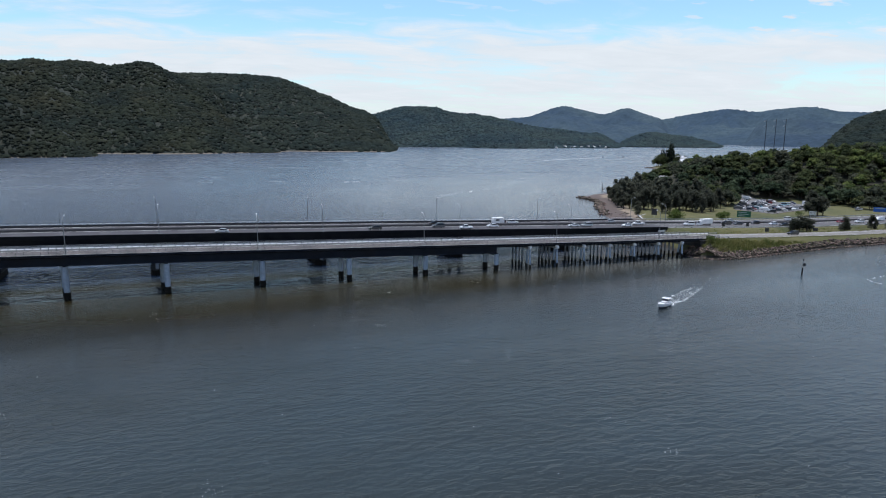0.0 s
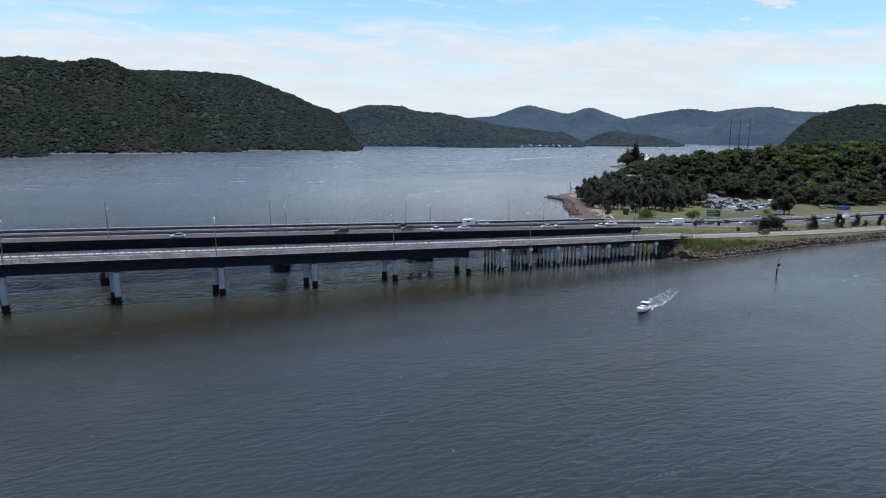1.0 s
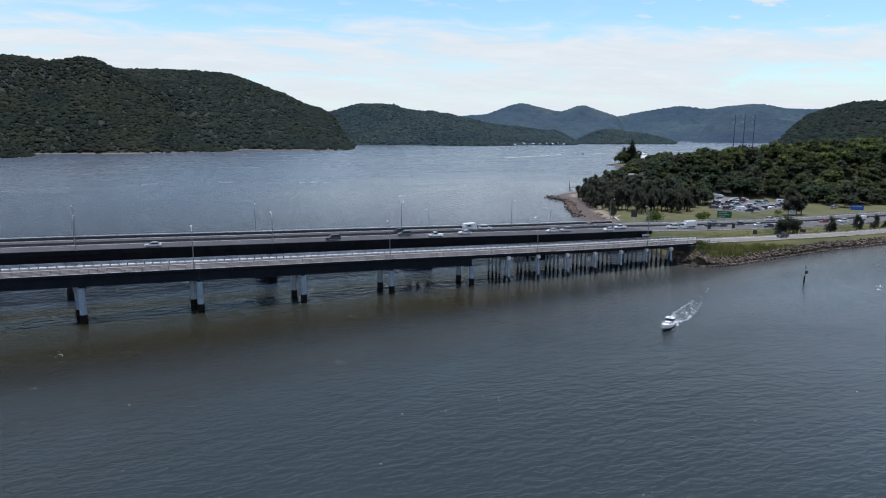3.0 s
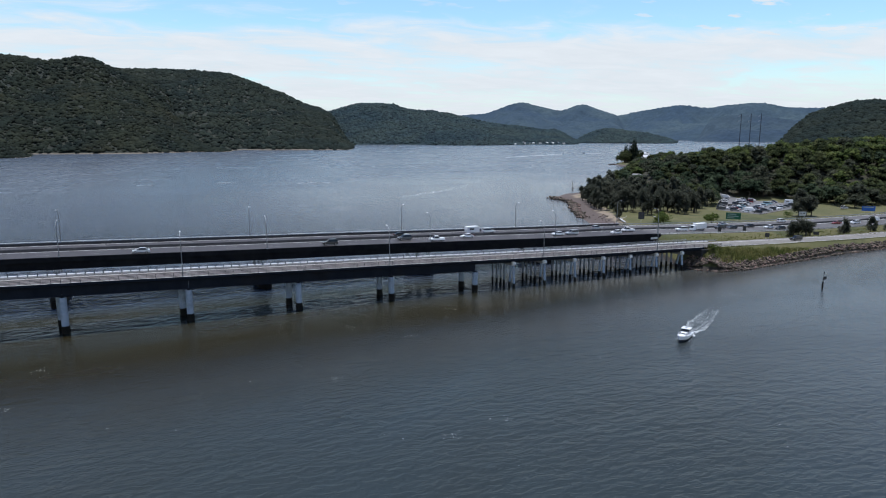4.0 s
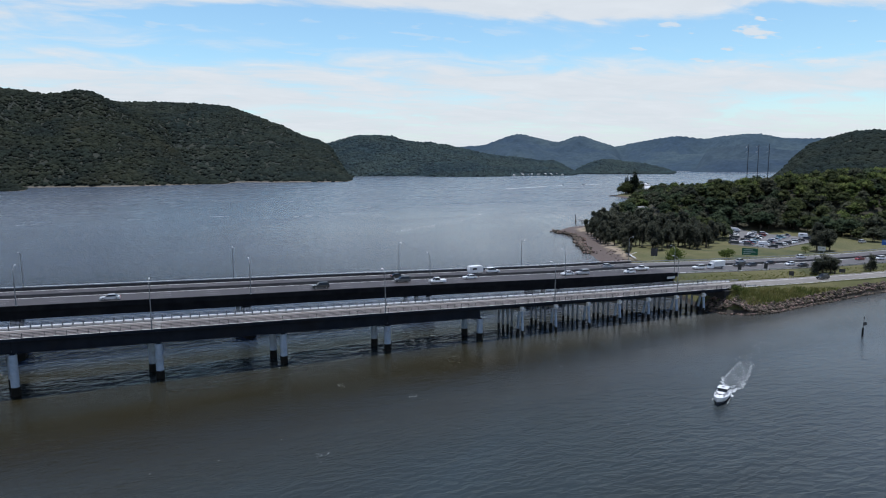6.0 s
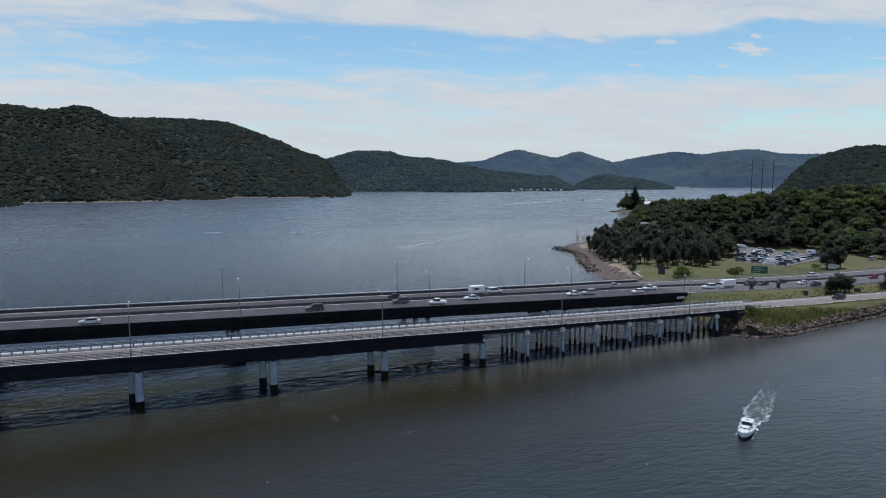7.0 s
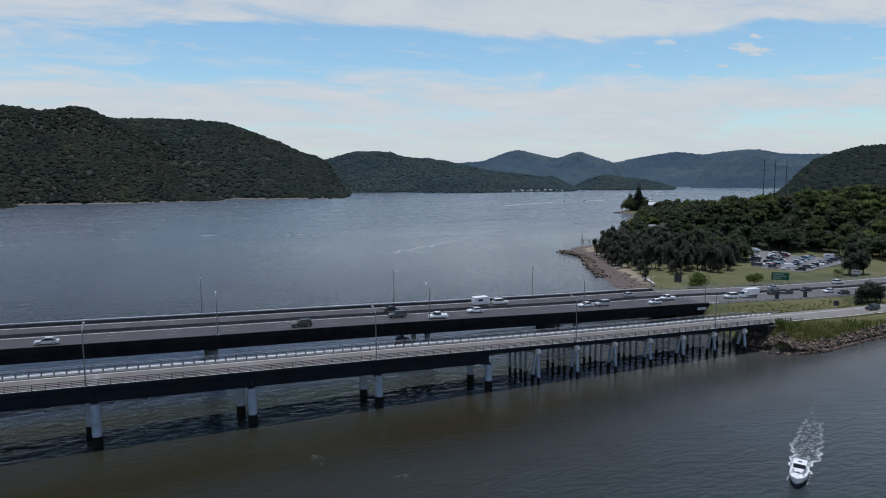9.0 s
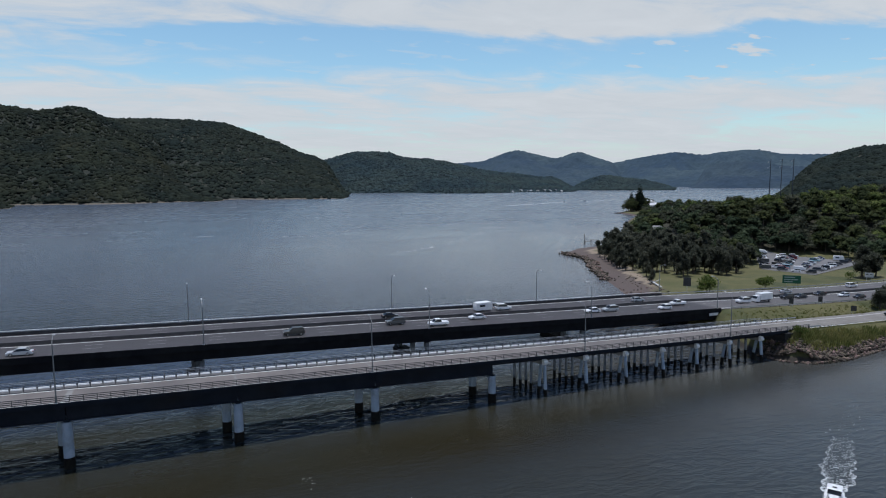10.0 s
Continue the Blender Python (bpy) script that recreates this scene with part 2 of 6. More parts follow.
M_WATER = water_material()
M_FOAM = surface("foam", (0.55, 0.58, 0.58), (0.75, 0.77, 0.77), scale=1.5, rough=0.9)
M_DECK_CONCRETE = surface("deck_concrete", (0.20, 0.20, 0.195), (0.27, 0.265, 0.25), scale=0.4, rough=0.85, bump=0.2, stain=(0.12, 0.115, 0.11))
# dark blue-grey steel, deepened further by the overhang's shade put into the colour
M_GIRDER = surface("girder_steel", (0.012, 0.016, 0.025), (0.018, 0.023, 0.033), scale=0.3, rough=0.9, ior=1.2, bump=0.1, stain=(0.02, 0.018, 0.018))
M_COLUMN = surface("pier_paint", (0.29, 0.37, 0.46), (0.36, 0.43, 0.52), scale=0.8, rough=0.7, bump=0.15, stain=(0.22, 0.24, 0.25), stain_scale=0.5, stain_amount=0.6)
M_PILE = surface("pile_concrete", (0.19, 0.225, 0.265), (0.25, 0.28, 0.315), scale=0.9, rough=0.85, bump=0.2, stain=(0.06, 0.065, 0.065), stain_scale=0.6)
M_TIDE = surface("tidal_growth", (0.008, 0.009, 0.009), (0.018, 0.017, 0.014), scale=2.0, rough=0.8, ior=1.2, bump=0.8, bump_scale=9)
M_CAP = surface("cap_concrete", (0.72, 0.73, 0.73), (0.80, 0.80, 0.78), scale=1.0, rough=0.8, stain=(0.4, 0.38, 0.35), stain_scale=0.8)
M_OLD_ROAD = surface("old_asphalt", (0.150, 0.130, 0.117), (0.185, 0.163, 0.147), scale=0.25, rough=0.6, bump=0.3, bump_scale=12, stain=(0.085, 0.078, 0.075))
M_ROAD = surface("motorway_asphalt", (0.047, 0.042, 0.043), (0.064, 0.058, 0.058), scale=0.2, rough=0.62, bump=0.3, bump_scale=12, stain=(0.027, 0.026, 0.027), stain_scale=0.2)
M_LAND_OLD = surface("sun_bleached_asphalt", (0.19, 0.175, 0.155), (0.24, 0.222, 0.198), scale=0.25, rough=0.9, bump=0.3, bump_scale=12, stain=(0.13, 0.12, 0.11))
M_LAND_ROAD = surface("pale_motorway_asphalt", (0.105, 0.10, 0.10), (0.135, 0.13, 0.128), scale=0.2, rough=0.9, bump=0.3, bump_scale=12, stain=(0.075, 0.072, 0.072), stain_scale=0.2)
M_DASH = surface("worn_road_paint", (0.26, 0.26, 0.255), (0.36, 0.36, 0.35), scale=1.2, rough=0.8)
M_LINE = surface("road_paint", (0.62, 0.62, 0.60), (0.74, 0.74, 0.72), scale=1.2, rough=0.7)
M_DARK_BARRIER = surface("weathered_barrier", (0.030, 0.031, 0.034), (0.055, 0.055, 0.058), scale=0.5, rough=0.85, bump=0.2)
# near-black concrete: shade on the motorway's side is put into the colour
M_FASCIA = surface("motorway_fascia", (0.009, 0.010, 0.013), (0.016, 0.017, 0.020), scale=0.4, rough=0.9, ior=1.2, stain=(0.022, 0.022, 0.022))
M_FOOTWAY = surface("dark_footway", (0.095, 0.095, 0.097), (0.130, 0.130, 0.128), scale=0.5, rough=0.9)
M_GALV = surface("galvanised_steel", (0.42, 0.44, 0.46), (0.52, 0.54, 0.56), scale=2.0, rough=0.45, metal=0.6)
M_WHITE_RAIL = surface("white_rail", (0.82, 0.83, 0.84), (0.88, 0.88, 0.88), scale=1.5, rough=0.5)
M_DARK_RAIL = surface("dark_rail", (0.040, 0.040, 0.043), (0.065, 0.064, 0.066), scale=1.5, rough=0.6)
M_LOT = surface("car_park_surface", (0.15, 0.15, 0.152), (0.20, 0.195, 0.19), scale=0.15, rough=0.9, bump=0.3, stain=(0.11, 0.105, 0.10))
M_POLE = surface("lamp_pole_grey", (0.20, 0.22, 0.23), (0.28, 0.29, 0.30), scale=1.0, rough=0.5, metal=0.4)
M_LAMP = surface("lamp_head", (0.45, 0.47, 0.48), (0.55, 0.55, 0.55), scale=3.0, rough=0.4)
M_RUBBER = surface("tyre_rubber", (0.015, 0.015, 0.016), (0.025, 0.025, 0.025), scale=5, rough=0.8)
M_RIM = surface("wheel_alloy", (0.4, 0.4, 0.41), (0.5, 0.5, 0.5), scale=5, rough=0.3, metal=0.8)
M_GLASS = surface("tinted_glass", (0.012, 0.015, 0.018), (0.02, 0.024, 0.028), scale=2, rough=0.05, ior=1.5)
M_TAIL = surface("tail_lens", (0.35, 0.015, 0.012), (0.45, 0.03, 0.02), scale=4, rough=0.2)
M_HEAD = surface("headlight_lens", (0.65, 0.67, 0.7), (0.8, 0.8, 0.82), scale=4, rough=0.1)
M_ROCK = surface("riprap_sandstone", (0.048, 0.038, 0.030), (0.165, 0.130, 0.096), scale=0.7, rough=0.9, bump=0.6, bump_scale=5, vary=0.75, fine=0.5)
M_BARK = surface("bark", (0.07, 0.055, 0.042), (0.12, 0.10, 0.08), scale=1.5, rough=0.9, bump=0.5)
M_SHEOAK = foliage("sheoak_needles", (0.059, 0.068, 0.050), (0.095, 0.099, 0.072), 0.12, 0.3)
M_GUM = foliage("eucalypt_leaves", (0.039, 0.053, 0.023), (0.070, 0.082, 0.034), 0.07, 0.35)
M_GUM_BRIGHT = foliage("young_eucalypt_leaves", (0.064, 0.092, 0.028), (0.106, 0.130, 0.042), 0.1, 0.35)
M_GUM_DARK = foliage("dense_rainforest_leaves", (0.032, 0.049, 0.029), (0.053, 0.073, 0.039), 0.07, 0.35)
M_GUM_GREY = foliage("grey_green_leaves", (0.045, 0.054, 0.037), (0.070, 0.076, 0.049), 0.07, 0.3)
M_SHRUB = foliage("shrub_leaves", (0.060, 0.090, 0.022), (0.108, 0.138, 0.038), 0.2, 0.4)
M_PINE = foliage("island_pine_needles", (0.016, 0.026, 0.018), (0.029, 0.042, 0.026), 0.2, 0.3)
M_REEDS = foliage("bank_grass", (0.112, 0.143, 0.037), (0.244, 0.232, 0.079), 0.12, 0.35)
M_SIGN_BACK = surface("sign_back", (0.035, 0.037, 0.04), (0.06, 0.06, 0.065), scale=2, rough=0.6, metal=0.3)
M_SIGN_GREEN = surface("sign_green", (0.006, 0.090, 0.052), (0.009, 0.110, 0.062), scale=2, rough=0.45)
M_SIGN_BLUE = surface("sign_blue", (0.02, 0.10, 0.42), (0.03, 0.13, 0.48), scale=2, rough=0.45)
M_SIGN_WHITE = surface("sign_white", (0.26, 0.34, 0.32), (0.34, 0.42, 0.40), scale=2, rough=0.5)
M_WALL = surface("house_wall", (0.62, 0.60, 0.56), (0.75, 0.73, 0.69), scale=0.5, rough=0.85)
M_ROOF = surface("house_roof", (0.55, 0.56, 0.57), (0.70, 0.70, 0.70), scale=0.6, rough=0.6)
M_GELCOAT = surface("white_gelcoat", (0.78, 0.79, 0.79), (0.85, 0.85, 0.85), scale=1.0, rough=0.25)
M_BOOT = surface("dark_hull_paint", (0.02, 0.03, 0.05), (0.03, 0.04, 0.065), scale=1.0, rough=0.35)
M_TIMBER = surface("grey_timber", (0.16, 0.14, 0.12), (0.24, 0.21, 0.18), scale=1.2, rough=0.9, bump=0.4)


def terrain_material(name, forest):
    """Ground that is sand low down, grass in the open and leaf litter under the trees."""
    m = bpy.data.materials.new(name)
    m.use_nodes = True
    n, l = m.node_tree.nodes, m.node_tree.links
    bsdf = n["Principled BSDF"]
    bsdf.inputs["Roughness"].default_value = 0.95
    place = n.new("ShaderNodeNewGeometry").outputs["Position"]
    xyz = n.new("ShaderNodeSeparateXYZ")
    l.new(place, xyz.inputs[0])

    def noise_at(scale, detail=6, r=0.6):
        t = n.new("ShaderNodeTexNoise")
        t.inputs["Scale"].default_value, t.inputs["Detail"].default_value, t.inputs["Roughness"].default_value = scale, detail, r
        l.new(place, t.inputs["Vector"])
        return t.outputs["Fac"]

    def ranged(fac, a, b, c=0.0, d=1.0):
        t = n.new("ShaderNodeMapRange")
        for i, v in enumerate((a, b, c, d)):
            t.inputs[i + 1].default_value = v
        l.new(fac, t.inputs[0])
        return t.outputs[0]

    def mix(fac, a, b):
        t = n.new("ShaderNodeMixRGB")
        for i, v in enumerate((fac, a, b)):
            if isinstance(v, tuple):
                t.inputs[i].default_value = (*v, 1)
            else:
                l.new(v, t.inputs[i])
        return t.outputs[0]

    if forest:
        colour = mix(ranged(noise_at(0.02), 0.4, 0.6), (0.015, 0.021, 0.016), (0.026, 0.029, 0.017))
        shore = (0.17, 0.145, 0.11)
        top = 3.5
        dry = 1.0
    else:
        grass = mix(ranged(noise_at(0.07), 0.38, 0.62), (0.088, 0.090, 0.029), (0.130, 0.120, 0.047))
        colour = mix(ranged(noise_at(0.035), 0.52, 0.62), grass, (0.058, 0.068, 0.022))
        colour = mix(ranged(noise_at(0.9), 0.55, 0.7), colour, (0.075, 0.066, 0.03))
        litter = n.new("ShaderNodeMath")
        litter.operation = "MULTIPLY"
        l.new(ranged(xyz.outputs[2], 3.0, 4.2), litter.inputs[0])
        l.new(ranged(xyz.outputs[1], 68.0, 76.0), litter.inputs[1])
        colour = mix(litter.outputs[0], colour, (0.042, 0.040, 0.024))
        shore = (0.105, 0.080, 0.068)
        top = 1.5
        dry = 1.28
    edge = n.new("ShaderNodeMath")
    edge.operation = "MULTIPLY_ADD"
    l.new(noise_at(0.15), edge.inputs[0])
    edge.inputs[1].default_value = top
    l.new(xyz.outputs[2], edge.inputs[2])
    if not forest:
        # broken stone fill along the causeway, mud on the beach
        shore = mix(ranged(xyz.outputs[1], 16.0, 40.0), (0.036, 0.030, 0.024), shore)
    colour = mix(ranged(edge.outputs[0], top * 0.95 * dry, top * 1.25 * dry), shore, colour)
    if not forest:
        # dry sand above the mud of the beach
        beach = n.new("ShaderNodeMath")
        beach.operation = "MULTIPLY"
        l.new(ranged(edge.outputs[0], 1.85, 2.05), beach.inputs[0])
        l.new(ranged(edge.outputs[0], 2.3, 2.6, 1.0, 0.0), beach.inputs[1])
        north = n.new("ShaderNodeMath")
        north.operation = "MULTIPLY"
        l.new(beach.outputs[0], north.inputs[0])
        l.new(ranged(xyz.outputs[1], 84.0, 100.0), north.inputs[1])
        near_side = n.new("ShaderNodeMath")
        near_side.operation = "MULTIPLY"
        l.new(north.outputs[0], near_side.inputs[0])
        l.new(ranged(xyz.outputs[1], 300.0, 330.0, 1.0, 0.0), near_side.inputs[1])
        colour = mix(near_side.outputs[0], colour, (0.27, 0.215, 0.155))
    l.new(colour, bsdf.inputs["Base Color"])
    b = n.new("ShaderNodeBump")
    b.inputs["Strength"].default_value, b.inputs["Distance"].default_value = 0.6, 0.15
    l.new(noise_at(1.6), b.inputs["Height"])
    l.new(b.outputs[0], bsdf.inputs["Normal"])
    return m


M_GROUND = terrain_material("point_ground", False)
M_HILL = terrain_material("hill_ground", True)
M_CANOPY = surface("hill_forest", (0.013, 0.019, 0.0165), (0.022, 0.027, 0.018), scale=0.009, rough=0.85, fine=0.5, vary=0.34, ior=1.12, stain=(0.029, 0.028, 0.016), stain_scale=0.006, stain_amount=0.5, lift=0.55)
# far ridges: aerial haze is painted into this blue-green
M_CANOPY_FAR = surface("haze_blue_forest", (0.035, 0.058, 0.087), (0.060, 0.087, 0.100), scale=0.0030, rough=0.9, fine=0.5, vary=0.06, ior=1.2, stain=(0.028, 0.047, 0.064), stain_scale=0.022, stain_amount=0.75, lift=0.55)
# nearer ridges: a lighter share of haze blue is mixed into both colours
M_CANOPY_BACK = surface("hazy_back_forest", (0.015, 0.0225, 0.0205), (0.025, 0.031, 0.023), scale=0.007, rough=0.85, fine=0.5, vary=0.3, ior=1.12, lift=0.55)
M_CANOPY_MID = surface("hazy_mid_forest", (0.023, 0.039, 0.046), (0.037, 0.053, 0.051), scale=0.006, rough=0.85, fine=0.4, vary=0.28, ior=1.15, lift=0.55)

# ---------------------------------------------------------------- mesh helpers
def thing(name, label, category, group="", kind="", at=(0, 0, 0)):
    ob = new(name)
    ob.location = at
    return tagged(ob, label, category, group, kind)


def link(name, mesh, material, parent=None, label=""):
    ob = new(name, mesh)
    if material and not mesh.materials:
        mesh.materials.append(material)
    if parent:
        ob.parent = parent
    if label:
        ob["label"] = label
    return ob


def part(name, bm, material, parent=None, label="", smooth=False):
    """Links a bmesh as one mesh object under a thing or a part."""
    mesh = bpy.data.meshes.new(name)
    bm.normal_update()
    bm.to_mesh(mesh)
    bm.free()
    if smooth:
        for p in mesh.polygons:
            p.use_smooth = True
    return link(name, mesh, material, parent, label)


def raw(name, verts, faces, material, parent=None, label="", smooth=False):
    """One mesh from arrays of vertices and of faces that all have as many corners."""
    verts, faces = np.asarray(verts, np.float32), np.asarray(faces, np.int32)
    mesh = bpy.data.meshes.new(name)
    mesh.vertices.add(len(verts))
    mesh.vertices.foreach_set("co", verts.ravel())
    corners = faces.shape[1]
    mesh.loops.add(faces.size)
    mesh.loops.foreach_set("vertex_index", faces.ravel())
    mesh.polygons.add(len(faces))
    mesh.polygons.foreach_set("loop_start", np.arange(0, faces.size, corners, dtype=np.int32))
    mesh.polygons.foreach_set("loop_total", np.full(len(faces), corners, np.int32))
    if smooth:
        mesh.polygons.foreach_set("use_smooth", np.ones(len(faces), bool))
    mesh.update(calc_edges=True)
    return link(name, mesh, material, parent, label)


def add_box(bm, x0, x1, y0, y1, z0, z1, bevel=0.0):
    made = bmesh.ops.create_cube(bm, size=1)["verts"]
    for v in made:
        v.co = ((x0 + x1) / 2 + v.co.x * (x1 - x0), (y0 + y1) / 2 + v.co.y * (y1 - y0), (z0 + z1) / 2 + v.co.z * (z1 - z0))
    if bevel:
        edges = list({e for v in made for e in v.link_edges})
        bmesh.ops.bevel(bm, geom=edges, offset=bevel, segments=1, affect="EDGES")
    return bm


def box(x0, x1, y0, y1, z0, z1, bevel=0.0):
    return add_box(bmesh.new(), x0, x1, y0, y1, z0, z1, bevel)


def add_tube(bm, a, b, r0, r1=None, sides=8):
    """A round bar from a to b."""
    a, b, r1 = Vector(a), Vector(b), r0 if r1 is None else r1
    q = (b - a).to_track_quat("Z", "Y")
    rings = []
    for p, r in ((a, r0), (b, r1)):
        rings.append([bm.verts.new(p + q @ Vector((r * math.cos(k * math.tau / sides), r * math.sin(k * math.tau / sides), 0))) for k in range(sides)])
    for k in range(sides):
        bm.faces.new((rings[0][k], rings[0][(k + 1) % sides], rings[1][(k + 1) % sides], rings[1][k]))
    bm.faces.new(rings[0][::-1])
    bm.faces.new(rings[1])
    return bm


def tube(a, b, r0, r1=None, sides=8):
    return add_tube(bmesh.new(), a, b, r0, r1, sides)


def sweep(profile, xs, height, shift=lambda x: 0.0, closed=True):
    """A profile of (y, z) carried along x over the line height(x), shift(x)."""
    bm = bmesh.new()
    rings = [[bm.verts.new((x, y + shift(x), z + height(x))) for y, z in profile] for x in xs]
    k = len(profile)
    for a, b in zip(rings, rings[1:]):
        for i in range(k if closed else k - 1):
            bm.faces.new((a[i], a[(i + 1) % k], b[(i + 1) % k], b[i]))
    if closed:
        bm.faces.new(rings[0][::-1])
        bm.faces.new(rings[-1])
    bmesh.ops.recalc_face_normals(bm, faces=bm.faces[:])
    return bm


def steps(a, b, d):
    n = max(1, round((b - a) / d))
    return [a + (b - a) * i / n for i in range(n + 1)]


# ---------------------------------------------------------------- levels of the two roads
ROAD_X = [-320, -120, -84, -61, -26, 3, 22, 48, 66, 81, 100, 125, 168, 210, 400, 1200]
ROAD_Z = [17.0, 12.4, 11.4, 10.7, 9.8, 8.9, 8.4, 7.7, 7.4, 7.1, 6.4, 5.4, 4.0, 3.4, 3.2, 3.2]


def eased(x, xs, zs):
    return float(sum(np.interp(x + d, xs, zs) for d in (-9, -4.5, 0, 4.5, 9)) / 5)


def zf(x):
    """The deck of the old road bridge and its road ashore."""
    return eased(x, ROAD_X, ROAD_Z)


def zr(x):
    """The motorway deck."""
    return zf(x) + eased(x, [-100, 0, 60, 110, 180], [1.3, 1.2, 0.7, 0.4, 0.4])


def far_edge(x):
    """The motorway widens a little towards the point."""
    return eased(x, [-100, 0, 60, 110, 200], [46.0, 46.4, 48.4, 49.6, 50.4])


def old_shift(x):
    """The old road bears away a little from the bank ashore."""
    return eased(x, [84, 100, 150, 210, 400], [0.0, 0.4, 3.0, 5.0, 8.0])

# ---------------------------------------------------------------- river, point and hills
bm = bmesh.new()
rings = []
for r in (0, 60, 200, 600, 1800, 6000, 9000):
    rings.append([bm.verts.new((r * math.cos(k * math.tau / 48), r * math.sin(k * math.tau / 48), 0)) for k in range(48)] if r else [bm.verts.new((0, 0, 0))])
for k in range(48):
    bm.faces.new((rings[0][0], rings[1][k], rings[1][(k + 1) % 48]))
for a, b in zip(rings[1:], rings[2:]):
    for k in range(48):
        bm.faces.new((a[k], b[k], b[(k + 1) % 48], a[(k + 1) % 48]))
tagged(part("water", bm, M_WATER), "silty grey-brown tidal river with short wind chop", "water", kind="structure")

SHORE = np.array([(84, 16), (79, 2), (81, -4), (86, -8), (94, -9), (108, -7), (125, -5), (150, -2), (178, -1), (206, 1), (300, 6), (700, 10), (1500, 0), (1500, 420), (1000, 560), (760, 640), (590, 668),
                  (474, 566), (452, 500), (426, 479), (350, 400), (288, 325), (232, 262), (204, 243), (183, 236), (160, 216), (157, 190), (143, 166), (122, 128), (113, 107), (103, 86), (96, 66), (88, 50), (86, 30)], float)


def inside_distance(px, py):
    """Metres from the shore line, more than nothing on land."""
    px, py = np.asarray(px, float), np.asarray(py, float)
    best, odd = np.full(px.shape, 1e9), np.zeros(px.shape, bool)
    for (ax, ay), (bx, by) in zip(SHORE, np.roll(SHORE, -1, 0)):
        dx, dy = bx - ax, by - ay
        t = np.clip(((px - ax) * dx + (py - ay) * dy) / (dx * dx + dy * dy), 0, 1)
        best = np.minimum(best, np.hypot(px - ax - t * dx, py - ay - t * dy))
        cross = (ay > py) != (by > py)
        odd ^= cross & (px < ax + (py - ay) * dx / (dy if dy else 1e-9))
    return np.where(odd, best, -best)


def smooth(a, b, v):
    t = np.clip((v - a) / (b - a), 0, 1)
    return t * t * (3 - 2 * t)


def lumpy(px, py, size, octaves=4):
    """Uneven ground: sums of crossed waves, about -1 to 1."""
    out, amp = np.zeros(np.shape(px)), 0.55
    for i in range(octaves):
        a = 0.9 + 1.7 * i
        u, v = (px * math.cos(a) + py * math.sin(a)) / size, (-px * math.sin(a) + py * math.cos(a)) / size
        out = out + amp * np.sin(u + 1.3 * i + 1.2 * np.sin(v * 0.7 + i)) * np.cos(v * 0.9 + 2.1 * i + np.sin(u * 0.6))
        size, amp = size * 0.52, amp * 0.6
    return out


ZX = np.arange(-320, 1500, 4.0)
ZF, ZR, FE, OS = (np.array([f(x) for x in ZX]) for f in (zf, zr, far_edge, old_shift))


def ground_height(px, py):
    px, py = np.asarray(px, float), np.asarray(py, float)
    d = inside_distance(px, py)
    low = np.where(d > 0, d * np.where(py < 16, 0.55, np.where(py > 400, 0.45, 0.10)), 0.22 * d)
    h = np.minimum(low, 2.3 + 0.15 * lumpy(px, py, 30))
    rise = smooth(0, 62, np.minimum(px * 0.5 + py * 0.75 - 228, px - 222 + (py - 100) * 0.15)) * smooth(72, 108, py + (px - 230) * 0.10)
    crest = 23 * np.exp(-((np.maximum(py - 165, 0)) / 95.0) ** 2) + 6.0 * smooth(280, 460, px) * np.exp(-((py - 150) / 120.0) ** 2)
    h = h + np.where(d > 0, rise * (crest + 3.0 * lumpy(px, py, 42)) * smooth(0, 40, d), 0)
    za, zb, fe, sh = (np.interp(px, ZX, v) for v in (ZF, ZR, FE, OS))
    ashore = smooth(82, 90, px)
    off_a = np.maximum(np.maximum(-0.6 + sh - py, py - 9.5 - sh), 0)
    off_b = np.maximum(np.maximum(23.0 - py, py - fe - 1.5), 0)
    bank = np.maximum(za - 0.06 - 0.74 * off_a, zb - 0.06 - 0.42 * off_b)
    bank = np.where(off_a <= 0, za - 0.06, np.where(off_b <= 0, zb - 0.06, bank))
    slope_end = np.minimum(bank, (px - 79) * 0.75)
    h = np.where(d > 0, np.maximum(h, np.where(ashore > 0.5, slope_end, np.minimum(slope_end, 5.0))), h)
    on_road = ((off_a <= 0) | (off_b <= 0)) & (px > 89)
    return np.where(on_road, np.where(off_a <= 0, za, zb) - 0.06, np.maximum(h, -3))


def ground_at(x, y):
    return float(ground_height(np.array([x]), np.array([y]))[0])


def grid_mesh(name, xs, ys, height, material, parent=None):
    gx, gy = np.meshgrid(xs, ys)
    verts = np.stack([gx.ravel(), gy.ravel(), height(gx.ravel(), gy.ravel())], 1)
    i, j = np.meshgrid(np.arange(len(xs) - 1), np.arange(len(ys) - 1))
    a = (j * len(xs) + i).ravel()
    return raw(name, verts, np.stack([a, a + 1, a + len(xs) + 1, a + len(xs)], 1), material, parent, smooth=True)


gx = np.concatenate([np.arange(70, 300, 1.5), np.arange(300, 520, 5), np.arange(520, 1541, 30)])
gy = np.concatenate([np.arange(-30, 60, 1.5), np.arange(60, 260, 2.5), np.arange(260, 720, 8)])
tagged(grid_mesh("ground", gx, gy, ground_height, M_GROUND), "low grassy point with a muddy beach and a wooded rise", "ground", kind="structure")

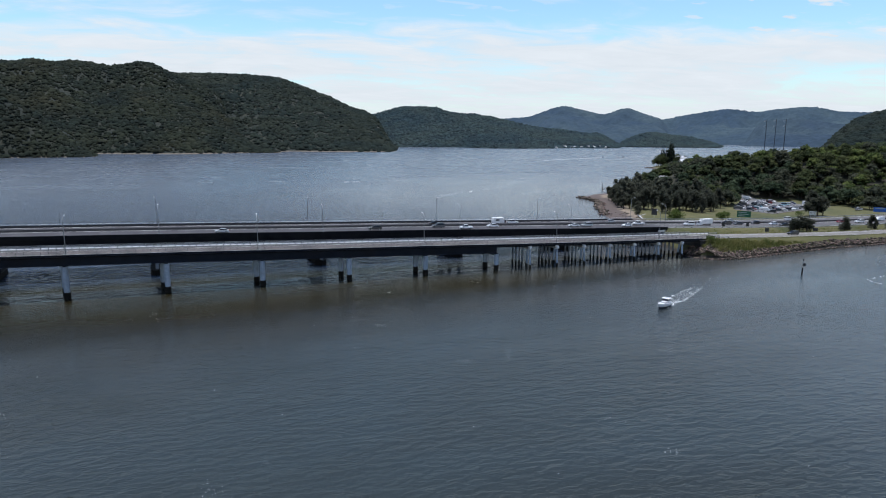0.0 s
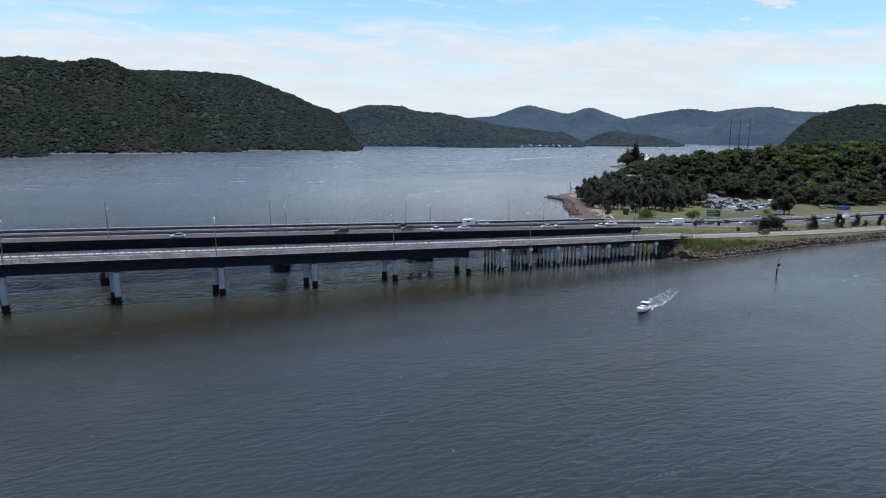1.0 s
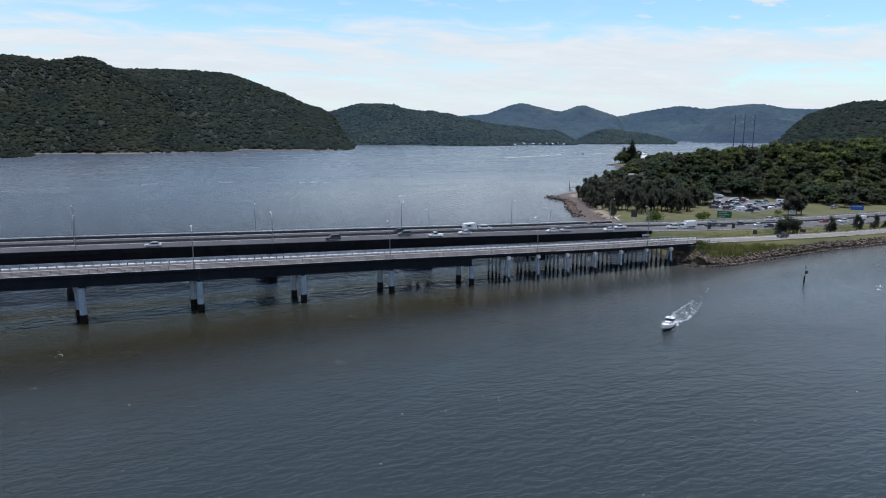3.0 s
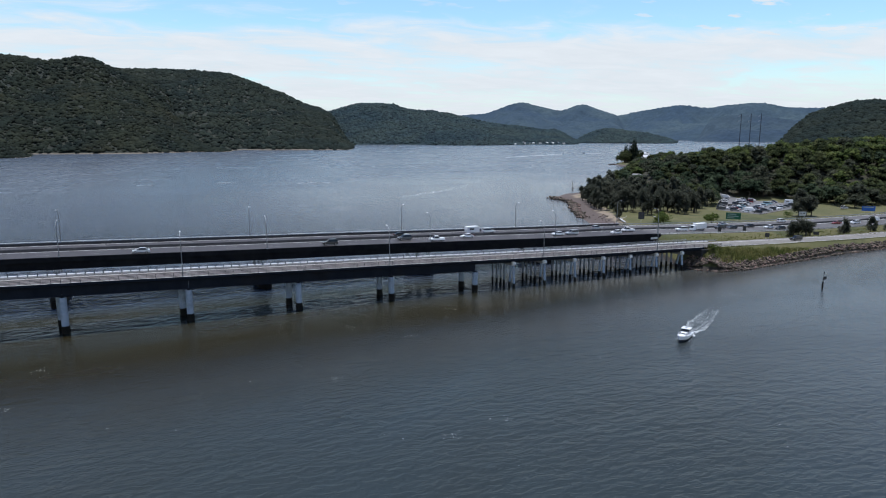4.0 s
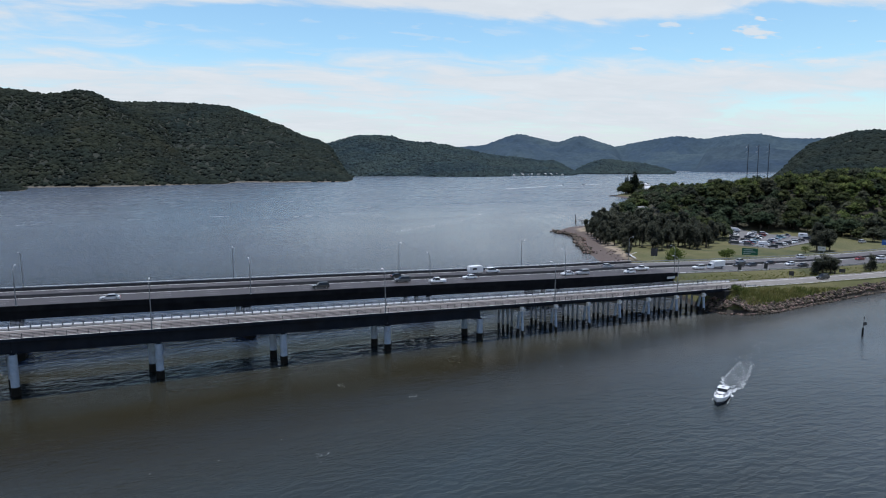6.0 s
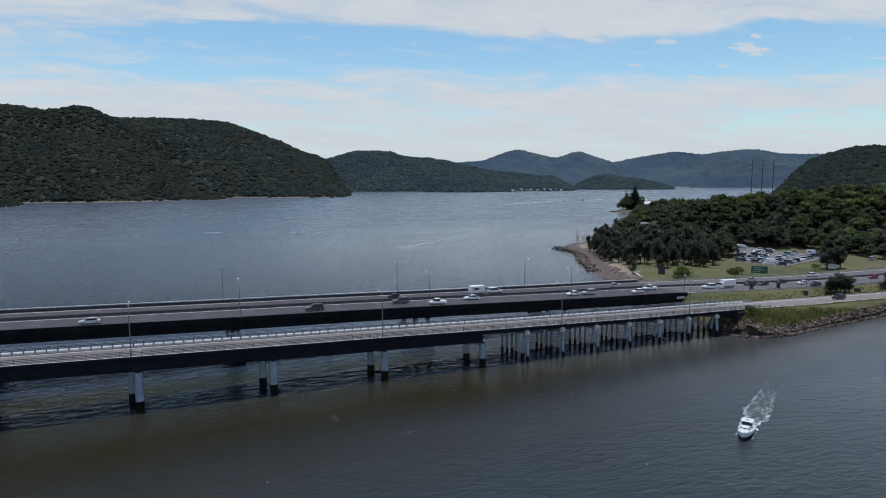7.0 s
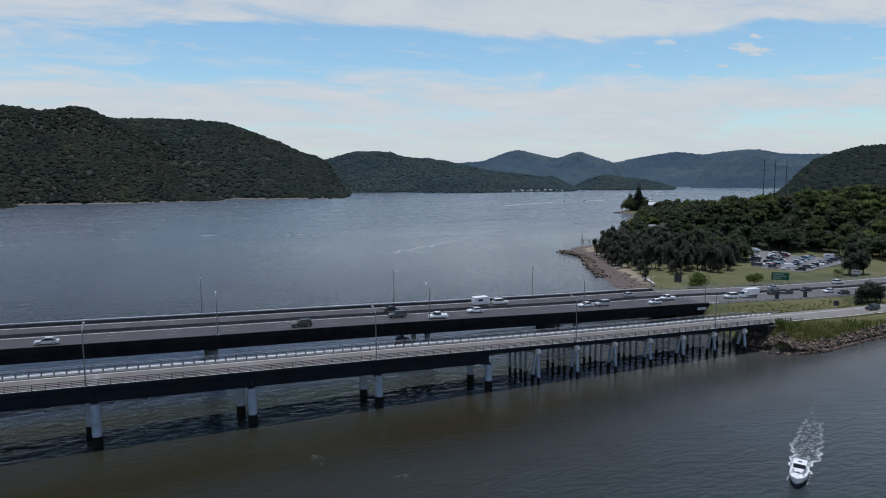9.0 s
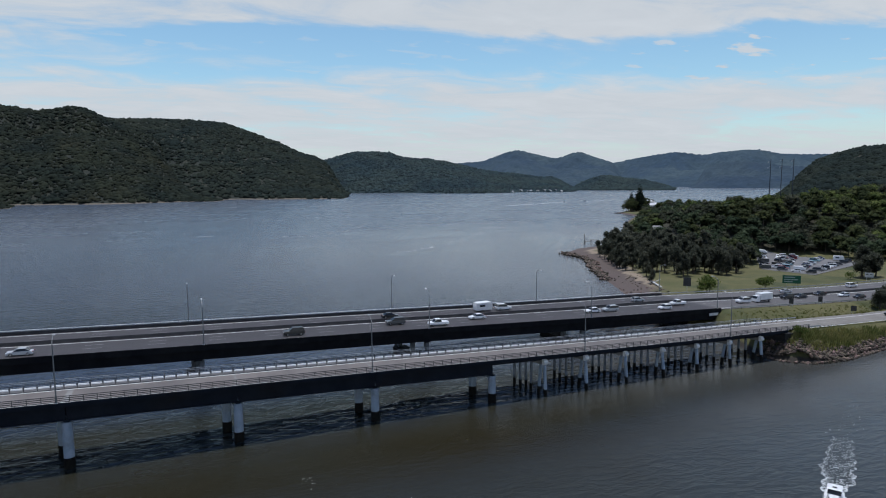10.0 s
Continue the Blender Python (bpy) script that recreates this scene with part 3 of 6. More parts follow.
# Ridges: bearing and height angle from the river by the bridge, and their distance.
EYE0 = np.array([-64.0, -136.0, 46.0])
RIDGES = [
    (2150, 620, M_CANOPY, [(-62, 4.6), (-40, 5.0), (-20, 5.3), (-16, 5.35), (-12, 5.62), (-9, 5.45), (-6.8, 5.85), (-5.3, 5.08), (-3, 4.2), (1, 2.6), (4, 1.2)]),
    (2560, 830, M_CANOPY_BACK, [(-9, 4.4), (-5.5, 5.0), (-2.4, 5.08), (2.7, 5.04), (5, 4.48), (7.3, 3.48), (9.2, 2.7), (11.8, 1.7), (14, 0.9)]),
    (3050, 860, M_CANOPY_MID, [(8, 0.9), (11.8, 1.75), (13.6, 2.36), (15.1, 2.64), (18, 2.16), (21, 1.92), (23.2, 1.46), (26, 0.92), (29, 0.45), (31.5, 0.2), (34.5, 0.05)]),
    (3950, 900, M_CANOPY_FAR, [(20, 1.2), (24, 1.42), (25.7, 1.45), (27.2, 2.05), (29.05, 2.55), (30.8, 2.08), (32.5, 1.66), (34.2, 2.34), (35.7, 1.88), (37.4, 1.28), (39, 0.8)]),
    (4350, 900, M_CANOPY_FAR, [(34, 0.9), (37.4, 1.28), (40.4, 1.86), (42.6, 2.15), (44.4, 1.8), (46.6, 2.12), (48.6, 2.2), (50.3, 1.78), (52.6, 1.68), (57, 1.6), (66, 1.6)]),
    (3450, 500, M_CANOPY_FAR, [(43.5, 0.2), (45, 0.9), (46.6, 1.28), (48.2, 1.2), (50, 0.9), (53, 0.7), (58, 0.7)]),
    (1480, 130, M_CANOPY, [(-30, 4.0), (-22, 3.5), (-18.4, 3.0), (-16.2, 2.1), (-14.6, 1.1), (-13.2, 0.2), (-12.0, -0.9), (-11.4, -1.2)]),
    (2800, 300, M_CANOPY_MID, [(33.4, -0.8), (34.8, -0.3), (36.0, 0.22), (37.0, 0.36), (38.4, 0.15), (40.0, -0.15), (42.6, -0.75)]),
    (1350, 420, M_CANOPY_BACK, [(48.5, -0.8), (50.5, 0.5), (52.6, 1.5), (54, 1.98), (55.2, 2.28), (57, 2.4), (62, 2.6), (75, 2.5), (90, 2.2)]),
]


def ico_template(level):
    bm = bmesh.new()
    bmesh.ops.create_icosphere(bm, subdivisions=level, radius=1)
    v, f = np.array([w.co[:] for w in bm.verts]), np.array([[w.index for w in q.verts] for q in bm.faces])
    bm.free()
    return v, f


def scatter_mesh(name, places, sizes, templates, material, parent=None, squash=0.75, seed=1, smooth=False):
    """Many small lumps as one mesh: each a template, turned, scaled and moved."""
    rng = np.random.default_rng(seed)
    verts, faces, count = [], [], 0
    pick = rng.integers(0, len(templates), len(places))
    for k, (tv, tf) in enumerate(templates):
        some = np.flatnonzero(pick == k)
        if not len(some):
            continue
        a = rng.uniform(0, math.tau, len(some))
        c, s = np.cos(a)[:, None], np.sin(a)[:, None]
        x, y, z = tv[None, :, 0], tv[None, :, 1], tv[None, :, 2]
        size = sizes[some][:, None]
        stretch = rng.uniform(0.85, 1.2, (len(some), 1))
        v = np.stack([(x * c - y * s) * size * stretch, (x * s + y * c) * size, np.broadcast_to(z, x.shape) * size * squash * rng.uniform(0.8, 1.25, (len(some), 1))], -1) + places[some][:, None, :]
        verts.append(v.reshape(-1, 3))
        faces.append((tf[None] + (np.arange(len(some)) * len(tv))[:, None, None]).reshape(-1, 3) + count)
        count += len(some) * len(tv)
    return raw(name, np.concatenate(verts), np.concatenate(faces), material, parent, smooth=smooth)


def bumpy_lumps(level, amount, count, seed, low=-9.0):
    v, f = ico_template(level)
    f = f[v[f][:, :, 2].mean(1) > low]
    out = []
    for k in range(count):
        rng = np.random.default_rng(seed + k)
        w = v * (1 + rng.normal(0, amount, (len(v), 1)))
        out.append((w, f))
    return out


LUMPS = bumpy_lumps(1, 0.15, 8, 40, -0.3)
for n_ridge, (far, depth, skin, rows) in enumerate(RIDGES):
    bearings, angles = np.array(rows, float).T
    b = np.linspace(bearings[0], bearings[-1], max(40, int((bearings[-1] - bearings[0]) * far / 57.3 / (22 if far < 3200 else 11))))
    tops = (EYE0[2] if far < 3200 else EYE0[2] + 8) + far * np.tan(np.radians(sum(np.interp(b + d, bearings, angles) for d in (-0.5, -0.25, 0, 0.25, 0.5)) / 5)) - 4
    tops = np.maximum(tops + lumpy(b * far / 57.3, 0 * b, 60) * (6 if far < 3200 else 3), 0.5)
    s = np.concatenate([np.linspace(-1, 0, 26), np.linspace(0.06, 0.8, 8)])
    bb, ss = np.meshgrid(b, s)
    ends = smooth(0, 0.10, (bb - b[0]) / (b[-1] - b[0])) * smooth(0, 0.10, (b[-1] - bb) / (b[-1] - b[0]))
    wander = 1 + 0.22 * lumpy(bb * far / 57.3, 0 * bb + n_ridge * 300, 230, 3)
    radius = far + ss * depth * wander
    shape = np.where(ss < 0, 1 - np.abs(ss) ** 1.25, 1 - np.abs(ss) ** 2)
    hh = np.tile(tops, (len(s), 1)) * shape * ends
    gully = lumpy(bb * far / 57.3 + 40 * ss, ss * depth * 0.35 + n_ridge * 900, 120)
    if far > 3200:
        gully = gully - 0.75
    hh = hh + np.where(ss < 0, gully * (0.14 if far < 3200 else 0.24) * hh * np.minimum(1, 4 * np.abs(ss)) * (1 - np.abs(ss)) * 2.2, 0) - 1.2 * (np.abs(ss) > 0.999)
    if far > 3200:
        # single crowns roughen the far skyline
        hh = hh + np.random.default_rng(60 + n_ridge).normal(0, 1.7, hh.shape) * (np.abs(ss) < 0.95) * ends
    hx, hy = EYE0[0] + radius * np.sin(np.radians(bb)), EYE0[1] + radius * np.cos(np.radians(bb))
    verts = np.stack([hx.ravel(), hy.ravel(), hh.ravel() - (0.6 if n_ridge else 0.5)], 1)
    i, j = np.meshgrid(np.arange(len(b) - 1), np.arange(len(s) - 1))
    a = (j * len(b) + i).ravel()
    hill = thing("wooded_hill", "steep bush-covered sandstone hill above the river" if far < 3200 else "distant forested ridge across the river, haze painted blue-green", "hill", kind="structure")
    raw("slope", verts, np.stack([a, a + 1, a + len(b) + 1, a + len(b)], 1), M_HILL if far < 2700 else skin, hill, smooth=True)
    if far > 3200:
        continue
    # the tree cover: crowns by the thousand
    rng = np.random.default_rng(300 + n_ridge)
    crown = {2150: 5.5, 2560: 6.2, 3050: 5.4, 2800: 4.6, 1350: 3.7, 1480: 4.2}[far]
    span = abs(b[-1] - b[0]) * far / 57.3
    in_view = (max(b[0], -19.0), min(b[-1], 62.0))
    span = (in_view[1] - in_view[0]) * far / 57.3
    total = int(min(14000, span * depth * 1.12 / (crown * crown * 1.25)))
    tb, ts = rng.uniform(*in_view, total), rng.uniform(-0.985, 0.10, total)
    fi, fj = (tb - b[0]) / (b[1] - b[0]), np.interp(ts, s, np.arange(len(s)))
    i0, j0 = np.clip(fi.astype(int), 0, len(b) - 2), np.clip(fj.astype(int), 0, len(s) - 2)
    fu, fv = np.clip(fi - i0, 0, 1), np.clip(fj - j0, 0, 1)
    spot = np.zeros((total, 3))
    for k, g in enumerate((hx, hy, hh)):
        spot[:, k] = (g[j0, i0] * (1 - fu) + g[j0, i0 + 1] * fu) * (1 - fv) + (g[j0 + 1, i0] * (1 - fu) + g[j0 + 1, i0 + 1] * fu) * fv
    sizes = crown * np.clip(np.exp(rng.normal(-0.25, 0.42, total)), 0.3, 1.6)
    spot[:, 2] += sizes * 0.08
    keep = spot[:, 2] > sizes * 0.15 + 0.6
    if far == 3050:
        # cleared ground round the houses on the shore
        keep &= ~((tb > 28.2) & (tb < 33.6) & (ts < -0.88) & (rng.random(total) < 0.85))
    canopy = scatter_mesh("tree_cover", spot[keep], sizes[keep], LUMPS, skin, hill, 0.62, 500 + n_ridge, smooth=True)
    canopy["kind"] = "stuff"

# ---------------------------------------------------------------- the old road bridge
X0, X1 = -196.0, 84.0
PIERS = [0.0, -25.3, -50.5, -76.9, -103.6, -129.5, -155.0, -180.5]
BENTS = [11.8, 22.3, 33.0, 43.6, 54.0, 64.4, 75.0]
old_bridge = thing("road_bridge", "two-lane girder bridge on pale blue columns with a dark deck edge", "bridge")
xs = steps(X0, X1, 7)
deck = part("deck", sweep([(-1.6, 0.0), (8.6, 0.0), (8.6, -0.38), (7.2, -0.75), (-0.1, -0.75), (-1.6, -0.38)], xs, zf), M_DECK_CONCRETE, old_bridge)
part("carriageway", sweep([(-1.05, 0.055), (6.25, 0.055), (6.25, 0.006), (-1.05, 0.006)], xs, zf), M_OLD_ROAD, old_bridge, "worn light grey asphalt carriageway")
part("kerb", sweep([(6.30, 0.004), (6.30, 0.17), (8.45, 0.17), (8.45, 0.004)], xs, zf), M_FOOTWAY, old_bridge, "dark raised footway")
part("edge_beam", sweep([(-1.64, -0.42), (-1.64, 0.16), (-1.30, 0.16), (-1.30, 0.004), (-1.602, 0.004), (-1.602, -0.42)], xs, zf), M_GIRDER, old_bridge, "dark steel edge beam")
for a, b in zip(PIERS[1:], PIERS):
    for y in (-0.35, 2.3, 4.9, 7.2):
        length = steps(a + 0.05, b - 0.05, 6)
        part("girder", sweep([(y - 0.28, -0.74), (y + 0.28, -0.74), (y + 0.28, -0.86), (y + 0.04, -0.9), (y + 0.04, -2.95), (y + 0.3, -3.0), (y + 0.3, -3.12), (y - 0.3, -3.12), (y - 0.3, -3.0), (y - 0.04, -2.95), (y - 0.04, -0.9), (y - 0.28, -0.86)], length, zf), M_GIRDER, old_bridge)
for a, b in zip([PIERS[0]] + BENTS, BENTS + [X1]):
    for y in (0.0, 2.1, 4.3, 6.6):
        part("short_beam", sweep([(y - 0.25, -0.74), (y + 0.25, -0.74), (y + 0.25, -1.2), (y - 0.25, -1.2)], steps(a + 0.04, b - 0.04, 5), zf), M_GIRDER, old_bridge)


def round_shaft(r, z0, z1, sides=18):
    bm = tube((0, 0, z0), (0, 0, z1), r, r, sides)
    return bm


SKEW = -0.28                          # the piers stand askew to the deck
for x in PIERS:
    top = zf(x) - 3.45
    for y in (0.0, 6.0):
        c = part("column", round_shaft(0.80, 1.8, top), M_COLUMN, old_bridge, "pale blue-grey painted round column", smooth=False)
        c.location = (x + SKEW * y, y, 0)
        f = part("column_foot", round_shaft(0.86, -2.5, 1.85 + 0.15 * math.sin(x + y)), M_TIDE, c, "black tidal growth at the waterline")
        b = part("bearing", box(-0.42, 0.42, -0.42, 0.42, top - 0.02, top + 0.34, 0.04), M_GIRDER, c)
    bm = bmesh.new()
    outline = [(0.2, top - 0.02), (5.8, top - 0.02), (5.8, top - 1.05), (5.0, top - 0.55), (1.0, top - 0.55), (0.2, top - 1.05)]
    front = [bm.verts.new((x - 0.4 + SKEW * y, y, z)) for y, z in outline]
    rear = [bm.verts.new((x + 0.4 + SKEW * y, y, z)) for y, z in outline]
    bm.faces.new(front), bm.faces.new(rear[::-1])
    for i in range(6):
        bm.faces.new((front[i], rear[i], rear[(i + 1) % 6], front[(i + 1) % 6]))
    bmesh.ops.recalc_face_normals(bm, faces=bm.faces[:])
    part("crosshead", bm, M_COLUMN, old_bridge)
rng = random.Random(4)
for x in BENTS:
    top = zf(x) - 1.22
    # beam darkened, end whitened: shade and sun put into their colours
    for name, skin, label, outline in (("pile_cap", M_DECK_CONCRETE, "", [(-0.74, top), (8.2, top), (8.2, top - 0.75), (-0.74, top - 0.75)]),
                                       ("cap_end", M_CAP, "pale painted sloping end of the cap beam", [(-1.50, top - 0.10), (-1.10, top + 0.38), (-0.75, top + 0.38), (-0.75, top - 0.80), (-1.20, top - 0.80), (-1.50, top - 0.45)])):
        bm = bmesh.new()
        half = 0.46 if name == "cap_end" else 0.45
        front = [bm.verts.new((x - half + SKEW * y, y, z)) for y, z in outline]
        rear = [bm.verts.new((x + half + SKEW * y, y, z)) for y, z in outline]
        bm.faces.new(front), bm.faces.new(rear[::-1])
        for i in range(len(outline)):
            bm.faces.new((front[i], rear[i], rear[(i + 1) % len(outline)], front[(i + 1) % len(outline)]))
        bmesh.ops.recalc_face_normals(bm, faces=bm.faces[:])
        part(name, bm, skin, old_bridge, label)
    for k in range(6):
        # the two outer piles of a bent are raked apart, the rest stand upright
        y = (-0.95, 0.0, 2.7, 4.4, 6.1, 7.8)[k]
        lean = Vector((rng.uniform(-0.12, 0.12), (-0.55, 0.75, 0, 0, 0, 0)[k], 0))
        r = 0.36 if k < 2 else 0.30
        # inner piles take the greyer M_PILE: deck shade put into their colour
        c = part("pile_shaft", tube(lean + Vector((0, 0, 1.4)), (0, 0, top - 0.6), r, r, 10), M_COLUMN if k < 2 else M_PILE, old_bridge, "" if k < 2 else "grey concrete pile, deck shade put into its colour")
        c.location = (x + SKEW * y, y, 0)
        part("pile_foot", tube(lean * 1.6 + Vector((0, 0, -2.5)), lean * 0.85 + Vector((0, 0, 1.75 + rng.uniform(-0.25, 0.4))), r + 0.05, r + 0.04, 10), M_TIDE, c, "black tidal growth at the waterline")

# railing on the river side: four pipes on posts
post_mesh, foot_post_mesh, beam_post_mesh, tall_post_mesh = (bpy.data.meshes.new(n) for n in ("railing_post", "footway_post", "beam_post", "tall_post"))
for mesh, bm in ((post_mesh, box(-0.045, 0.045, -0.05, 0.05, 0, 1.12, 0.01)), (foot_post_mesh, box(-0.035, 0.035, -0.035, 0.035, 0, 1.15, 0.008)), (beam_post_mesh, box(-0.06, 0.06, -0.07, 0.07, 0, 0.74, 0.01)), (tall_post_mesh, box(-0.05, 0.05, -0.06, 0.06, 0, 1.10, 0.01))):
    bm.to_mesh(mesh)
    bm.free()
RAIL_X = [X0 + 1 + 1.95 * i for i in range(int((X1 + 12 - X0) / 1.95))]
for z, w, skin in ((1.10, 0.06, M_DARK_RAIL), (0.80, 0.045, M_DARK_RAIL), (0.50, 0.045, M_DARK_RAIL), (0.20, 0.045, M_DARK_RAIL)):
    part("rail", sweep([(-1.48 - w, z - 0.05), (-1.48 + w, z - 0.05), (-1.48 + w, z + 0.05), (-1.48 - w, z + 0.05)], steps(X0, X1 + 8, 7), lambda x: zf(x) + 0.16), skin, old_bridge)
for x in RAIL_X:
    if x < X1 + 8:
        link("railing_post", post_mesh, M_DARK_RAIL, old_bridge).location = (x, -1.48, zf(x) + 0.15)
# steel guard beam and footway rail on the far side
guard = [(6.30, 0.38), (6.21, 0.43), (6.29, 0.50), (6.30, 0.52), (6.24, 0.57), (6.33, 0.66), (6.46, 0.66), (6.44, 0.38)]
seams = [x for x in RAIL_X if x < X1 + 12]
for a, b in zip(seams, seams[1:]):
    part("guard_beam", sweep(guard, (a + 0.17, b - 0.17), lambda x: zf(x) + 0.18), M_WHITE_RAIL, old_bridge, "white steel guard beam")
for x in seams:
    link("beam_post", tall_post_mesh, M_DARK_RAIL, old_bridge).location = (x, 6.50, zf(x) + 0.16)
part("guard_top_rail", sweep([(6.46, 1.06), (6.54, 1.06), (6.54, 1.13), (6.46, 1.13)], steps(X0, X1 + 10, 7), lambda x: zf(x) + 0.16), M_DARK_RAIL, old_bridge)
for z in (1.12, 0.86, 0.58, 0.30):
    part("footway_rail", sweep([(8.32, z - 0.035), (8.40, z - 0.035), (8.40, z + 0.035), (8.32, z + 0.035)], steps(X0, X1 + 2, 7), lambda x: zf(x) + 0.16), M_GALV, old_bridge)
for x in RAIL_X[::1]:
    if x < X1 + 2:
        link("footway_post", foot_post_mesh, M_DARK_RAIL, old_bridge).location = (x, 8.36, zf(x) + 0.16)
for x in [p for p in PIERS] + [24.0]:
    part("expansion_joint", sweep([(-1.0, 0.059), (6.2, 0.059), (6.2, 0.064), (-1.0, 0.064)], (x - 0.16 - 0.3 * (x == -76.9), x + 0.16 + 0.3 * (x == -76.9)), zf), M_DECK_CONCRETE, old_bridge, "worn concrete deck joint")
# abutment on the point
part("abutment", sweep([(-1.2, -6.9), (8.3, -6.9), (8.3, -0.78), (-1.2, -0.78)], (83.6, 86.5), zf), M_DARK_BARRIER, old_bridge, "dark concrete abutment wall")

# ---------------------------------------------------------------- the motorway bridge
Y0 = 24.0
XM0, XM1 = -230.0, 88.0
motorway = thing("motorway_bridge", "wide dark concrete motorway bridge carrying two carriageways", "bridge")
mxs = steps(XM0, XM1, 8)


def across(profile_left, profile_right, xs_, height=zr):
    """A slab whose far edge follows the widening: profile rows of (y, z); those on the right hang on far_edge."""
    bm = bmesh.new()
    rings = [[bm.verts.new((x, y, z + height(x))) for y, z in profile_left] + [bm.verts.new((x, y + far_edge(x), z + height(x))) for y, z in profile_right] for x in xs_]
    k = len(rings[0])
    for a, b in zip(rings, rings[1:]):
        for i in range(k):
            bm.faces.new((a[i], a[(i + 1) % k], b[(i + 1) % k], b[i]))
    bm.faces.new(rings[0][::-1]), bm.faces.new(rings[-1])
    bmesh.ops.recalc_face_normals(bm, faces=bm.faces[:])
    return bm


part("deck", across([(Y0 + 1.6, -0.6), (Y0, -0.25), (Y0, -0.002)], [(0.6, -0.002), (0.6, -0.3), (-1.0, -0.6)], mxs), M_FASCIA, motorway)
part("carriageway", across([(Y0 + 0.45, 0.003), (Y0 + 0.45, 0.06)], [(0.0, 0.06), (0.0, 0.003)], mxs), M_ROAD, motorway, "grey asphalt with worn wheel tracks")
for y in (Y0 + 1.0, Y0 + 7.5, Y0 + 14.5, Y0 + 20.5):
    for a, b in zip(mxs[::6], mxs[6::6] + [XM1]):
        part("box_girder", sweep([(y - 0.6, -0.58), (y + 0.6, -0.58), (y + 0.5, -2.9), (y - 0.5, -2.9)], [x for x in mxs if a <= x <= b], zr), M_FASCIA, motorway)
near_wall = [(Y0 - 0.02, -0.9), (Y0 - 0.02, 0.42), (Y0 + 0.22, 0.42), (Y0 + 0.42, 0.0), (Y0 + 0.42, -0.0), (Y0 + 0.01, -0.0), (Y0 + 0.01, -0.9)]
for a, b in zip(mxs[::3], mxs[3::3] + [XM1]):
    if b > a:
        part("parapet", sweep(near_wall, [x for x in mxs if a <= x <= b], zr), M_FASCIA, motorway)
        part("far_parapet", sweep([(0.02, 0.0), (0.10, 0.78), (0.40, 0.78), (0.45, 0.0)], [x for x in mxs if a <= x <= b], zr, far_edge), M_DARK_BARRIER, motorway)
        part("parapet_rail", sweep([(0.17, 1.02), (0.17, 1.12), (0.33, 1.12), (0.33, 1.02)], [x for x in mxs if a <= x <= b], zr, far_edge), M_WHITE_RAIL, motorway, "pale galvanised top rail")
for x in steps(XM0, XM1, 3.2):
    part("rail_stub", box(x - 0.06, x + 0.06, far_edge(x) + 0.18, far_edge(x) + 0.32, zr(x) + 0.77, zr(x) + 1.03), M_GALV, motorway)


def middle(x):
    return (Y0 + far_edge(x)) / 2 + 0.9


barrier = [(-0.30, 0.05), (-0.22, 0.28), (-0.10, 0.82), (0.10, 0.82), (0.22, 0.28), (0.30, 0.05)]
LAND_END = 420.0
lxs = steps(XM1 - 0.5, LAND_END, 12)
for a, b in zip(mxs[::3], mxs[3::3] + [XM1]):
    if b > a:
        part("median_barrier", sweep(barrier, [x for x in mxs if a <= x <= b], zr, middle), M_DARK_BARRIER, motorway)
for x in (-207.0, -157.5, -110.0, -56.5, -4.9, 40.7):
    for y in (Y0 + 3.4, Y0 + 11.5, Y0 + 19.6):
        c = part("pier_column", box(-0.5, 0.5, -0.7, 0.7, 1.6, zr(x) - 2.95, 0.12), M_PILE, motorway, "rectangular concrete pier leg")
        c.location = (x - 0.1 * (y - Y0 - 11.5), y, 0)
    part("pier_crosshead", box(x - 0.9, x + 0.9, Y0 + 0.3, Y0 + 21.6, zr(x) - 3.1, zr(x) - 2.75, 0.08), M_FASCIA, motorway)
    bm = bmesh.new()
    ring = [(-1.4, 3.6), (-0.6, 1.4), (0.6, 0.4), (2.0, 1.4), (2.6, 3.6), (1.2, 19.6), (-0.8, 23.0), (-2.8, 19.6)]
    lo = [bm.verts.new((x + u, Y0 + v, -2.5)) for u, v in ring]
    hi = [bm.verts.new((x + u * 0.96, Y0 + v, 1.75)) for u, v in ring]
    bm.faces.new(lo[::-1]), bm.faces.new(hi)
    for i in range(8):
        bm.faces.new((lo[i], lo[(i + 1) % 8], hi[(i + 1) % 8], hi[i]))
    bmesh.ops.recalc_face_normals(bm, faces=bm.faces[:])
    part("pier_base", bm, M_TIDE, motorway, "dark boat-shaped pile cap at water level")
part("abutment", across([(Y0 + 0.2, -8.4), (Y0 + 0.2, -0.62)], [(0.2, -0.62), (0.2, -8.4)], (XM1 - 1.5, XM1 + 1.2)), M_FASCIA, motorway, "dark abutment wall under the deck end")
part("abutment_panel", box(XM1 - 4.6, XM1 - 1.2, Y0 + 0.02 - 0.12, Y0 - 0.03, zr(XM1) - 1.5, zr(XM1) - 0.75), M_CAP, motorway, "pale painted panel on the abutment")

# roads ashore
road = part("road", across([(Y0 + 0.3, 0.0), (Y0 + 0.3, 0.05)], [(0.3, 0.05), (0.3, 0.0)], lxs), M_LAND_ROAD)
tagged(road, "grey asphalt motorway running across the point", "road", kind="structure")
old = part("road", sweep([(-0.2, 0.0), (-0.2, 0.05), (8.4, 0.05), (8.4, 0.0)], steps(X1 - 0.02, LAND_END, 6), zf, old_shift), M_LAND_OLD)
tagged(old, "pale old highway road beside the river bank", "road", kind="structure")

